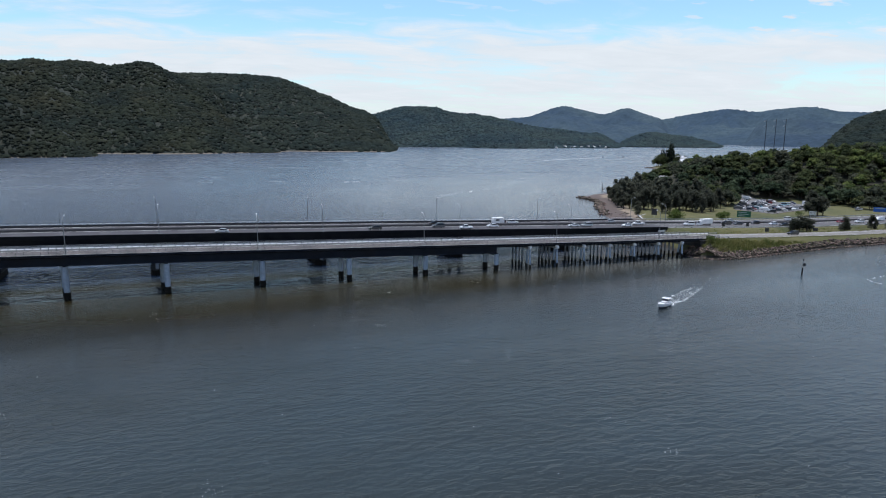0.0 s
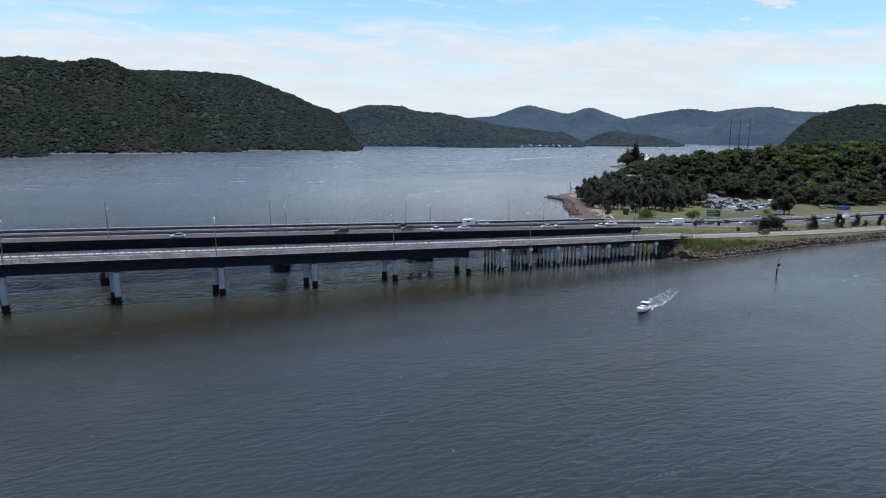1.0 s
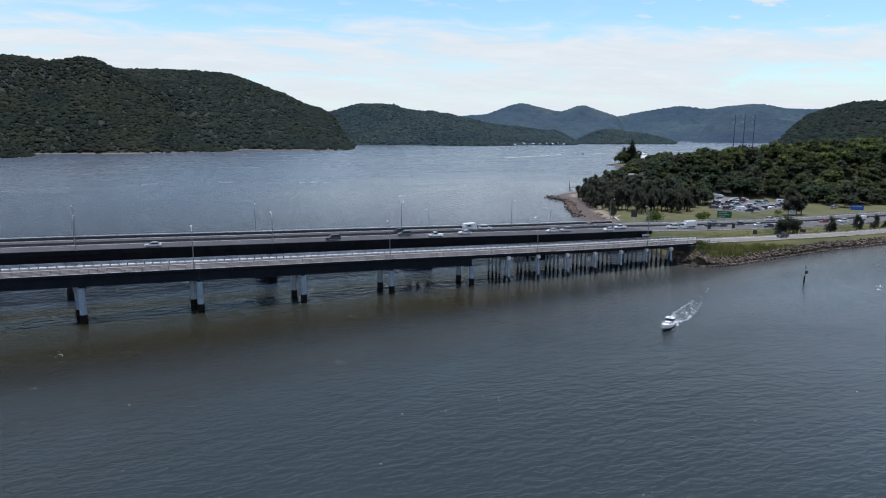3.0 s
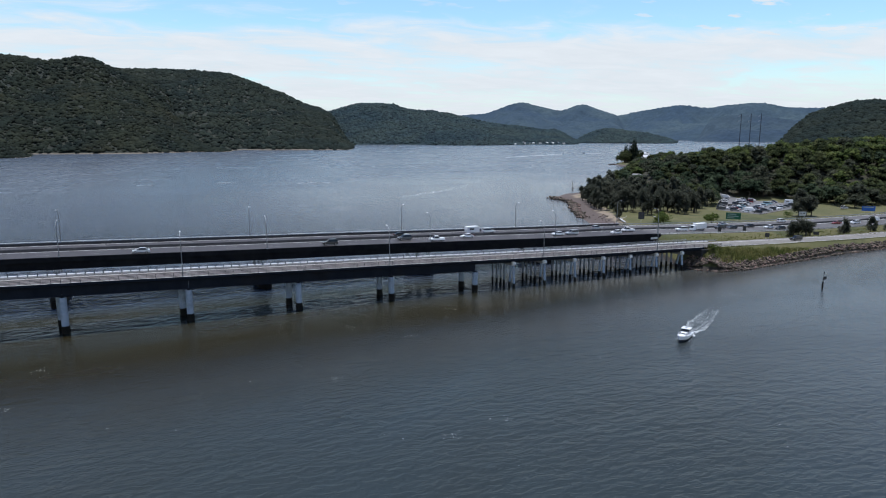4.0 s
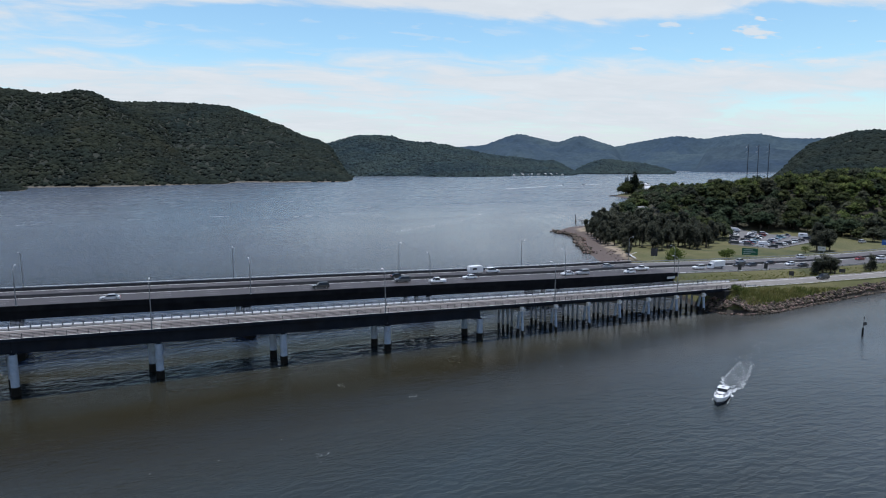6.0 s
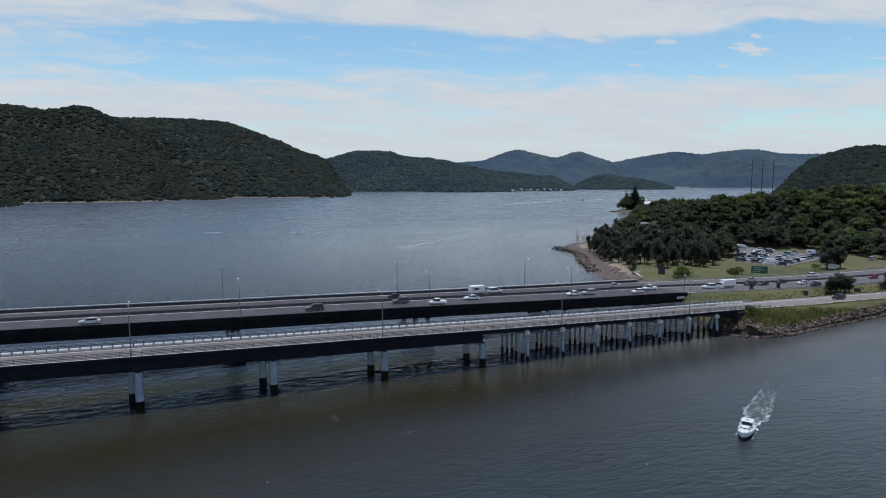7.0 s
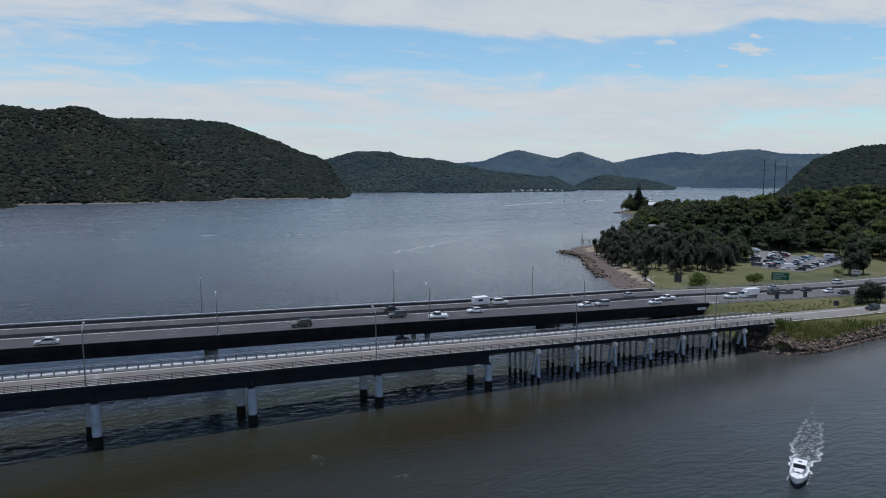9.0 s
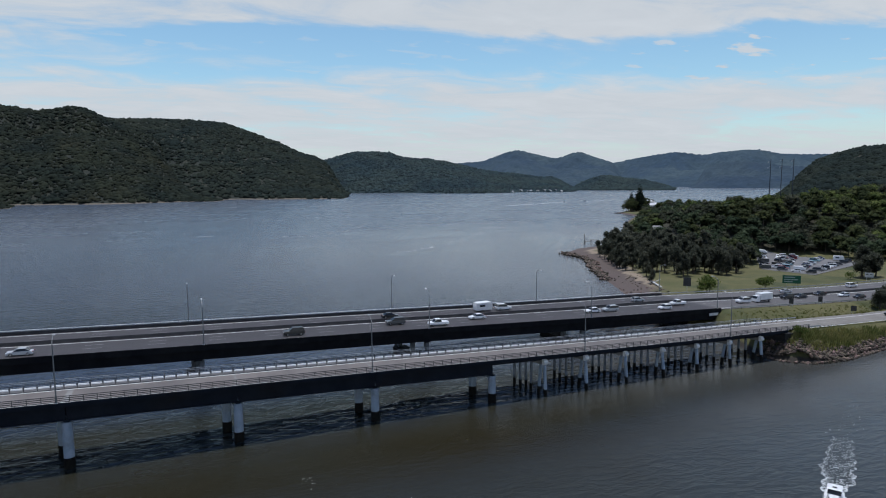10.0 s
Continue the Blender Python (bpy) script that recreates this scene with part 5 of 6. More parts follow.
def tree_meshes(kind, seed, h, leaves, size, skin):
    rng = np.random.default_rng(seed)
    blobs = crown_blobs(kind, rng, h)
    v, f = leaf_cloud(rng, blobs, leaves, size, *((0.35, 1.30) if kind == "sheoak" else (0.62, 1.12)))
    bm = bmesh.new()
    trunk_top = {"sheoak": 0.85, "pine": 0.96, "shrub": 0.5}.get(kind, 0.62) * h
    lean = rng.uniform(-0.04, 0.04, 2) * h
    add_tube(bm, (0, 0, -0.4), (lean[0] * 0.5, lean[1] * 0.5, trunk_top * 0.5), 0.022 * h, 0.015 * h, 7)
    add_tube(bm, (lean[0] * 0.5, lean[1] * 0.5, trunk_top * 0.5), (lean[0], lean[1], trunk_top), 0.015 * h, 0.006 * h, 6)
    for bx, by, bz, br, sq in blobs[:8]:
        if kind != "pine":
            add_tube(bm, (lean[0] * 0.4, lean[1] * 0.4, min(bz * 0.62, trunk_top * 0.9)), (bx, by, bz), 0.008 * h, 0.003 * h, 4)
    trunk = keep_mesh("trunk", bm, M_BARK)
    ob = raw("crown", v, f, skin)
    crown = ob.data
    bpy.data.objects.remove(ob)
    return trunk, crown


TREES = {
    "sheoak": [tree_meshes("sheoak", 20 + k, 10.0, 2300, 0.24, M_SHEOAK) for k in range(5)],
    "gum": [tree_meshes("gum", 40 + k, 10.0, 1100, 0.34, M_GUM) for k in range(5)],
    "shrub": [tree_meshes("shrub", 60 + k, 4.0, 700, 0.20, M_SHRUB) for k in range(4)],
    "pine": [tree_meshes("pine", 80 + k, 20.0, 1500, 0.55, M_PINE) for k in range(2)],
}


def plant(kind, name, label, x, y, scale, group="", wide=1.0, category="tree"):
    r = random.Random(hash((round(x * 10), round(y * 10))) & 0xFFFF)
    trunk, crown = TREES[kind][r.randrange(len(TREES[kind]))]
    ob = thing(name, label, category, group, at=(x, y, ground_at(x, y)))
    ob.rotation_euler = (0, 0, r.uniform(0, math.tau))
    ob.scale = (scale * wide, scale * wide, scale)
    link("trunk", trunk, None, ob)
    link("crown", crown, None, ob)
    return ob


rng = random.Random(21)
# she-oaks of the park and along the beach
GROVE = [(141, 118, 158, 150, 10), (146, 100, 172, 118, 16), (164, 94, 186, 112, 14), (178, 112, 204, 135, 14), (160, 126, 190, 168, 22), (178, 172, 202, 222, 18), (158, 152, 176, 190, 10)]
for ax, ay, bx, by, n in GROVE:
    for k in range(n):
        x, y = rng.uniform(ax, bx), rng.uniform(ay, by)
        if inside_distance([x], [y])[0] < 6 or x + 61 < 0.745 * (y + 122):
            continue
        plant("sheoak", "sheoak_tree", "dark feathery she-oak standing in dry grass", x, y, rng.uniform(0.85, 1.25), "she-oaks on the point", rng.uniform(1.0, 1.25))
for x, y, s in ((135, 112, 0.75), (126, 98, 0.6), (160, 176, 0.9), (155, 166, 1.0), (151, 158, 0.8), (148, 150, 0.9), (149, 152, 1.0), (146, 142, 1.0), (141, 134, 0.75), (143, 131, 0.9), (141, 121, 0.95), (213.5, 66.5, 1.15), (216, 68.5, 1.3), (218.5, 66.5, 1.25), (221, 68.5, 1.2), (223, 67, 1.05), (164, 186, 0.75), (170, 196, 0.8), (146, 126, 0.8)):
    plant("sheoak", "sheoak_tree", "dark bushy she-oak at the edge of the grass", x, y, s, "", 1.4)
for x, y, s in ((124.7, 66.2, 1.75), (127.5, 67.5, 1.5), (151.5, 63, 1.5), (154, 65, 1.2), (205, 66, 0.9), (118, 62, 0.7)):
    plant("shrub", "green_shrub", "bright green rounded shrub on the lawn", x, y, s, "", 1.1, "shrub")
for x, y, s in ((150.5, 18.2, 0.78), (153.8, 18.8, 0.82), (157.0, 18.0, 0.84), (160.4, 18.6, 0.70)):
    plant("sheoak", "roadside_tree", "small spreading dark tree on the verge between the roads", x, y, s, "", 1.55)
plant("shrub", "green_shrub", "rank green shrub at the end of the old bridge", 87.2, -2.6, 0.8, "", 1.0, "shrub")
for x, y, s in ((178.5, 17, 0.85), (181, 17.6, 0.6), (195, 17, 0.75), (198, 17.5, 0.6), (207, 17, 0.8), (214, 17.5, 0.45), (224, 17, 0.62), (240, 17, 0.5), (258, 17, 0.6)):
    plant("sheoak", "roadside_tree", "slim dark tree on the verge between the roads", x, y, s, "", 1.2)
for x, y, s in ((522, 588, 1.0), (532, 598, 1.45), (540, 606, 1.75), (548, 612, 1.6), (554, 624, 1.2), (530, 590, 0.9), (514, 586, 1.0), (520, 600, 1.25), (537, 618, 1.3)):
    plant("pine", "norfolk_pine", "tall dark pine on the far tip of the point", x, y, s, "pines on the tip")

for x, y, s in ((486, 556, 1.1), (493, 563, 1.4), (501, 572, 1.6), (508, 578, 1.7), (516, 590, 1.6), (524, 596, 1.5), (545, 598, 1.6), (512, 560, 1.3)):
    plant("gum", "eucalypt_tree", "spreading green tree beside the far club house", x, y, s, "trees on the tip", 1.2)

for x, y, s in ((478, 561, 0.9), (483, 562, 1.2), (487, 563, 1.5), (492, 565, 1.6), (498, 566, 1.5), (509, 570, 1.6), (517, 574, 1.4), (526, 578, 1.2), (503, 578, 1.7)):
    plant("gum", "shore_tree", "dense dark tree behind the sea wall of the tip", x, y, s, "trees on the tip", 1.25)
for x, y, s in ((503, 566, 1.35), (509, 567, 1.5), (514, 566, 1.1)):
    plant("pine", "norfolk_pine", "tall dark pine on the far tip of the point", x, y, s, "pines on the tip", 1.5)

# bushland on the rise: crowns joined by the hundred
CLUMPS = bumpy_lumps(0, 0.22, 8, 140)


def bush_blobs(rng2):
    """A broad billowing crown: small clumps over a rounded dome."""
    out = []
    for k in range(15):
        a, t = rng2.uniform(0, math.tau), rng2.random() ** 0.6
        w = 3.1 * t
        out.append((w * math.cos(a), w * math.sin(a), 8.6 - 4.6 * t ** 1.6 - rng2.uniform(0, 1.5), rng2.uniform(1.1, 1.85), 0.85))
    return out


def wood_mass(name, label, places, scales, kind, seed, skin):
    rng2 = np.random.default_rng(seed)
    verts, faces, count = [], [], 0
    stems = bmesh.new()
    templates = []
    for k in range(6):
        r = np.random.default_rng(seed + 7 * k)
        blobs = bush_blobs(r) if kind == "gum" else crown_blobs(kind, r, 10.0)
        lv, lf = leaf_cloud(r, blobs, 430, 0.46, 0.80, 1.32)
        vs, fs, base = [lv], [lf], len(lv)
        for bx, by, bz, br, sq in blobs:
            cv, cf = CLUMPS[r.integers(0, 8)]
            vs.append(cv * (br * 0.84, br * 0.84, br * sq * 0.84) + (bx, by, bz))
            fs.append(cf + base)
            base += len(cv)
        templates.append((np.concatenate(vs), np.concatenate(fs)))
    for (x, y, z), s in zip(places, scales):
        tv, tf = templates[rng2.integers(0, 6)]
        a = rng2.uniform(0, math.tau)
        c, sn = math.cos(a) * s * 1.2, math.sin(a) * s * 1.2
        verts.append(np.stack([tv[:, 0] * c - tv[:, 1] * sn + x, tv[:, 0] * sn + tv[:, 1] * c + y, tv[:, 2] * s * rng2.uniform(0.85, 1.1) + z], 1))
        faces.append(tf + count)
        count += len(tv)
    ob = thing(name, label, "forest", kind="stuff")
    raw("tree_crowns", np.concatenate(verts), np.concatenate(faces), skin, ob, smooth=True)
    tv, tf = [], []
    tri = np.array([(math.cos(k * math.tau / 5), math.sin(k * math.tau / 5)) for k in range(5)])
    for i, ((x, y, z), s) in enumerate(zip(places, scales)):
        lo = np.column_stack([tri * 0.2 * s + (x, y), np.full(5, z - 0.5)])
        hi = np.column_stack([tri * 0.09 * s + (x, y), np.full(5, z + 6.5 * s)])
        tv += [lo, hi]
        tf += [(10 * i + k, 10 * i + (k + 1) % 5, 10 * i + 5 + (k + 1) % 5, 10 * i + 5 + k) for k in range(5)]
    raw("tree_trunks", np.concatenate(tv), np.array(tf), M_BARK, ob)
    return ob


rng_f = np.random.default_rng(77)
px, py = rng_f.uniform(150, 620, 16000), rng_f.uniform(80, 660, 16000)
d = inside_distance(px, py)
open_ground = (py < 150) & (px < 205) | (py < 64 + 0.0 * px)
lot = (px > 190) & (px < 274) & (py > 70) & (py - 104 < (px - 197) * 0.90 + 5) & (py < 156) & ((px - 269) * 37 + (py - 114) * 19 < 150)
lawn = (py < 92) & (px < 236) | (py < 74 + (px - 236) * 0.06) & (px < 330)
view = (py - (-130)) * 0.42 < (px + 62)
far_thin = rng_f.random(16000) < np.clip(1.5 - (np.hypot(px + 60, py + 130) - 330) / 420, 0.38, 1)
keep = (d > np.where(py > 150, 13, 7)) & ~open_ground & ~lot & ~lawn & view & far_thin & ~((px > 440) & (py > 540) & (px < 556)) & (np.hypot(px - 574, py - 620) > 36) & ~((np.abs(px - 229) < 8) & (np.abs(py - 213) < 9))
px, py = px[keep], py[keep]
# no two stems too close
order, cells, chosen = rng_f.permutation(len(px)), set(), []
for i in order:
    cell = (int(px[i] / 4.6), int(py[i] / 4.6))
    if cell not in cells:
        cells.add(cell)
        chosen.append(i)
chosen = np.array(chosen)[:2300]
px, py = px[chosen], py[chosen]
pz = ground_height(px, py)
scale = rng_f.uniform(0.6, 1.4, len(px))
near_beach = (px < 215) & (py > 150)
px = np.where(near_beach & (px + 61 < 0.745 * (py + 122)), px + 26, px)
places = np.column_stack([px, py, pz])
# kinds of tree by stand: bright crowns on the crest, dark ones in the gully
stand = lumpy(px, py, 34) * 0.9 + rng_f.normal(0, 0.35, len(px)) + np.clip((pz - 12) / 26, -0.4, 0.5)
for name, label, low, high, skin, seed in (("dark_bushland", "dense dark green bush in the gully of the point", -9, -0.42, M_GUM_DARK, 91), ("grey_bushland", "grey-green eucalypts scattered over the rise", -0.42, -0.08, M_GUM_GREY, 93),
                                           ("bushland", "olive green eucalypt bush covering the rise on the point", -0.08, 0.42, M_GUM, 95), ("bright_bushland", "sunlit yellow-green eucalypts along the crest", 0.42, 9, M_GUM_BRIGHT, 97)):
    here = ~near_beach & (stand >= low) & (stand < high)
    wood_mass(name, label, places[here], scale[here], "gum", seed, skin)
wood_mass("sheoak_grove", "dark she-oak thicket behind the beach", places[near_beach], scale[near_beach], "sheoak", 92, M_SHEOAK)

# low growth on the banks of the causeway
gxs, gys = rng_f.uniform(84, 290, 16000), rng_f.uniform(-9, 24, 16000)
gd, gh = inside_distance(gxs, gys), ground_height(gxs, gys)
ok = (gd > 2.4) & (gh > 1.3) & ((gys < -1.2) | (gys > 9.6) & (gys < 22.2) & (rng_f.random(16000) < 0.35))
gxs, gys, gh = gxs[ok], gys[ok], gh[ok]
# a tuft of long upright blades
blade = np.random.default_rng(5)
spot, lean, wide = blade.normal(0, 0.42, (18, 2)), blade.normal(0, 0.22, (18, 2)), blade.normal(0, 1, (18, 2))
wide *= 0.10 / np.linalg.norm(wide, axis=1)[:, None]
tall = blade.uniform(0.45, 1.05, 18)
tv = np.stack([np.column_stack([spot - wide, np.full(18, -0.1)]), np.column_stack([spot + wide, np.full(18, -0.1)]), np.column_stack([spot + lean, tall])], 1).reshape(-1, 3)
tf = np.arange(54).reshape(-1, 3)
size = rng_f.uniform(0.35, 1.05, len(gxs)) * np.where(gys < 0, 1.6, 0.6)
ob = scatter_mesh("bank_grass", np.column_stack([gxs, gys, gh]), size, [(tv, tf)], M_REEDS, None, 0.9, 6)
tagged(ob, "rank green and yellow grass on the causeway banks", "grass", kind="stuff")

# ---------------------------------------------------------------- rocks
rock_rng = np.random.default_rng(9)
ROCKS = bumpy_lumps(1, 0.20, 6, 70)
rock_meshes = []
for k, (v, f) in enumerate(ROCKS):
    o = raw("rock", v * (1.0, 0.8, 0.62), f, M_ROCK)
    rock_meshes.append(o.data)
    bpy.data.objects.remove(o)


def shore_points(pts, step):
    pts = np.array(pts, float)
    out = []
    for a, b in zip(pts, pts[1:]):
        n = max(1, int(np.hypot(*(b - a)) / step))
        out += [a + (b - a) * k / n for k in range(n)]
    return np.array(out)


bank = thing("rock_revetment", "tumbled brown sandstone boulders along the causeway bank", "rock bank")
line = shore_points([(80, 3), (81, -4), (86, -8), (94, -9), (108, -7), (125, -5), (150, -2), (178, -1), (206, 1), (250, 3)], 1.0)
spots = []
for x, y in line:
    for k in range(30 if x < 100 else 20):
        t = -0.9 + (4.0 if x < 100 else 3.3) * rock_rng.random() ** 1.1
        sx, sy = x + rock_rng.uniform(-0.8, 0.8) + (t if x < 82 else 0.35 * t if x < 88 else 0), y + (0.9 * t if x > 82 else 0.2 * t)
        spots.append((sx, sy, max(ground_at(sx, sy), -0.04) + rock_rng.uniform(0.0, 0.34), abs(rock_rng.normal(0.24, 0.15)) + 0.16))
for k in range(260):
    sx, sy = rock_rng.uniform(81, 94), rock_rng.uniform(-9, -0.5)
    if -0.3 < inside_distance([sx], [sy])[0] < 4.2:
        spots.append((sx, sy, max(ground_at(sx, sy), -0.04) + rock_rng.uniform(0.0, 0.3), abs(rock_rng.normal(0.24, 0.15)) + 0.16))
spots = np.array(spots)
near = np.flatnonzero(spots[:, 0] < 112)
near = near[np.linspace(0, len(near) - 1, min(300, len(near))).astype(int)]
for i in near:
    o = link("rock", rock_meshes[i % 6], None, bank)
    o.location, o.rotation_euler, o.scale = spots[i, :3], tuple(rock_rng.uniform(0, 6, 3)), (spots[i, 3] * 1.15,) * 3
rest = np.setdiff1d(np.arange(len(spots)), near)
o = scatter_mesh("rubble", spots[rest, :3], spots[rest, 3], [(v * (1, 0.8, 0.9), f) for v, f in ROCKS], M_ROCK, bank, 0.7, 12)
o["kind"] = "stuff"
groyne = thing("rock_groyne", "low stone groyne at the tip of the beach", "rock bank")
pts = shore_points([(159, 215), (157, 205), (156, 190), (148, 172), (140, 160), (130, 143), (122, 128), (119, 119)], 0.8)
gs = np.array([(x + rock_rng.normal(0.4, 1.3), y + rock_rng.normal(0, 1.3), 0.35 + rock_rng.uniform(-0.2, 0.7), rock_rng.uniform(0.45, 1.15)) for x, y in pts for _ in range(5)])
o = scatter_mesh("stone_heap", gs[:, :3], gs[:, 3], [(v * (1, 0.8, 0.9), f) for v, f in ROCKS], M_ROCK, groyne, 0.75, 14)
o["kind"] = "stuff"
beach = np.array([(x, y, max(ground_at(x, y), 0) + 0.05, rock_rng.uniform(0.25, 0.7)) for x, y in zip(rock_rng.uniform(100, 135, 150), rock_rng.uniform(78, 125, 150)) if 0 < inside_distance([x], [y])[0] < 16])
pebble = scatter_mesh("beach_stones", beach[:, :3], beach[:, 3], [(v * (1, 0.8, 0.9), f) for v, f in ROCKS], M_ROCK, None, 0.6, 15)
tagged(pebble, "scattered dark stones on the muddy beach", "stones", kind="stuff")
spit = shore_points([(470, 563), (478, 556), (500, 565), (530, 590)], 2.0)
gs = np.array([(x + rock_rng.normal(0, 1.6), y + rock_rng.normal(0, 1.6), 0.5, rock_rng.uniform(0.8, 1.6)) for x, y in spit for _ in range(4)])
o = scatter_mesh("sea_wall_rocks", gs[:, :3], gs[:, 3], [(v * (1, 0.8, 0.9), f) for v, f in ROCKS], M_ROCK, None, 0.7, 16)
tagged(o, "dark rocks edging the far tip of the point", "stones", kind="stuff")
log = thing("driftwood_log", "bleached tree trunk lying at the edge of the beach", "log", at=(124, 94, ground_at(124, 94)))
part("trunk", tube((5.5, 10, 0.4), (-5, -10, 0.9), 0.40, 0.22, 8), M_CAP, log)
part("branch", tube((1.5, 2.6, 0.5), (4.6, 1.2, 1.9), 0.16, 0.06, 6), M_CAP, log)

# ---------------------------------------------------------------- on the water
def motor_boat(x, y, heading):
    ob = thing("motor_boat", "white cabin cruiser with a dark hull bottom under way", "boat", at=(x, y, 0))
    ob.rotation_euler = (0, radians(-3), radians(heading))
    sections = [(-3.5, 1.18, 0.98), (-1.5, 1.30, 1.02), (0.8, 1.25, 1.12), (2.4, 0.85, 1.28), (3.3, 0.35, 1.40), (3.75, 0.04, 1.46)]

    def hull(low, name, skin):
        bm = bmesh.new()
        rings = []
        for sx, half, top in sections:
            rows = []
            for t in np.linspace(0, 0.45, 4) if low else np.linspace(0.45, 1.0, 5):
                z = -0.4 + 0.25 * max(0, sx / 3.75) + t * (top + 0.4 - 0.25 * max(0, sx / 3.75))
                w = half * (0.35 + 0.65 * min(1, t * 1.5) ** 0.7)
                rows.append((w, z))
            rings.append([bm.verts.new((sx + 0.25 * z * (sx > 2), -w, z)) for w, z in rows[::-1]] + [bm.verts.new((sx + 0.25 * z * (sx > 2), w, z)) for w, z in rows])
        for a, b in zip(rings, rings[1:]):
            for i in range(len(a) - 1):
                bm.faces.new((a[i], a[i + 1], b[i + 1], b[i]))
        bm.faces.new(rings[0][::-1])
        bm.faces.new(rings[-1])
        bmesh.ops.recalc_face_normals(bm, faces=bm.faces[:])
        return part(name, bm, skin, ob)

    hull(True, "hull_bottom", M_BOOT)
    hull(False, "upper_hull", M_GELCOAT)
    bm = bmesh.new()
    deck_pts = [(sx + 0.25 * top * (sx > 2), half, top) for sx, half, top in sections]
    left = [bm.verts.new((a, -b * 0.97, c - 0.04)) for a, b, c in deck_pts]
    right = [bm.verts.new((a, b * 0.97, c - 0.04)) for a, b, c in deck_pts]
    for i in range(len(left) - 1):
        bm.faces.new((left[i], left[i + 1], right[i + 1], right[i]))
    part("foredeck", bm, M_GELCOAT, ob)
    trunk = side_solid([(-0.6, 0.95), (-0.6, 1.55), (1.1, 1.5), (2.6, 1.22), (2.6, 1.1)], 0.82, 0.22)
    part("cabin_trunk", trunk, M_GELCOAT, ob)
    part("deck_hatch", box(1.1, 1.65, -0.3, 0.3, 1.42, 1.50, 0.02), M_GLASS, ob)
    for s in (-1, 1):
        bm = bmesh.new()
        low = [bm.verts.new(p) for p in ((0.55, s * 0.62, 1.505), (1.75, s * 0.34, 1.385), (1.35, s * 0.62, 1.45))]
        high = [bm.verts.new((v.co.x, v.co.y, v.co.z + 0.05)) for v in low]
        bm.faces.new(low), bm.faces.new(high)
        for i in range(3):
            bm.faces.new((low[i], low[(i + 1) % 3], high[(i + 1) % 3], high[i]))
        bmesh.ops.recalc_face_normals(bm, faces=bm.faces[:])
        part("deck_window", bm, M_GLASS, ob)
        part("side_window", box(0.0, 1.5, s * 0.80 - 0.04, s * 0.80 + 0.015, 1.20, 1.40), M_GLASS, ob)
    part("windscreen", side_solid([(-0.75, 1.54), (-1.0, 2.12), (-0.86, 2.12), (-0.28, 1.54)], 0.86, 0.10), M_GLASS, ob, "dark wraparound windscreen")
    part("wheelhouse", side_solid([(-2.3, 0.95), (-2.3, 2.08), (-0.95, 2.08), (-0.80, 1.5), (-0.7, 0.95)], 0.88, 0.08), M_GELCOAT, ob)
    for s in (-1, 1):
        part("wheelhouse_window", box(-2.1, -1.1, s * 0.84 - 0.02, s * 0.84 + 0.05, 1.58, 1.98), M_GLASS, ob)
    part("hard_top", side_solid([(-2.75, 2.08), (-2.75, 2.2), (-0.9, 2.26), (-0.55, 2.14)], 0.98, 0.06), M_GELCOAT, ob)
    part("roof_hatch", box(-1.6, -1.1, -0.28, 0.28, 2.22, 2.28, 0.02), M_GLASS, ob)
    part("mast", tube((-2.3, 0.2, 2.2), (-2.6, 0.2, 3.4), 0.03, 0.015, 6), M_POLE, ob)
    part("antenna", tube((-2.3, -0.7, 2.1), (-2.7, -0.75, 3.6), 0.015, 0.008, 5), M_DARK_RAIL, ob)
    part("cockpit_floor", box(-3.3, -2.3, -0.95, 0.95, 0.45, 0.5), M_CAP, ob)
    part("transom_platform", box(-4.0, -3.45, -1.0, 1.0, 0.18, 0.28, 0.03), M_GELCOAT, ob)
    bm = bmesh.new()
    for s in (-1, 1):
        rail = [(0.6, s * 1.18, 1.55), (2.3, s * 0.85, 1.78), (3.5, s * 0.3, 1.95), (3.95, 0, 2.0)]
        for a, b in zip(rail, rail[1:]):
            add_tube(bm, a, b, 0.02, 0.02, 5)
        for a in rail[:3]:
            add_tube(bm, a, (a[0], a[1], a[2] - 0.5), 0.015, 0.015, 5)
    part("bow_rail", bm, M_GALV, ob)
    return ob


HEAD = math.degrees(math.atan2(-0.545, -0.838))
BOAT = (25.0, -57.0)
motor_boat(BOAT[0], BOAT[1], HEAD)


def foam_patches(name, label, rows, seed):
    """Broken flecks of foam lying on the water: rows of (x, y, length, width, turn)."""
    r = np.random.default_rng(seed)
    verts, faces = [], []
    for x, y, a, b, turn in rows:
        k = 7
        ang = np.sort(r.uniform(0, math.tau, k))
        rad = r.uniform(0.5, 1.0, k)
        c, s = math.cos(turn), math.sin(turn)
        px_, py_ = np.cos(ang) * rad * a, np.sin(ang) * rad * b
        base = len(verts)
        verts.append((x, y, 0.03))
        verts += [(x + u * c - v * s, y + u * s + v * c, 0.022) for u, v in zip(px_, py_)]
        faces += [(base, base + 1 + i, base + 1 + (i + 1) % k) for i in range(k)]
    ob = raw(name, verts, faces, M_FOAM)
    return tagged(ob, label, "wake", kind="stuff")


wr = random.Random(31)
flecks = []
hx_, hy_ = math.cos(radians(HEAD)), math.sin(radians(HEAD))


def behind(s, side):
    return BOAT[0] - hx_ * s - hy_ * side, BOAT[1] - hy_ * s + hx_ * side


def half_width(s):
    return 0.75 + 0.13 * min(s, 12.0) - 0.06 * max(0.0, s - 14.0)


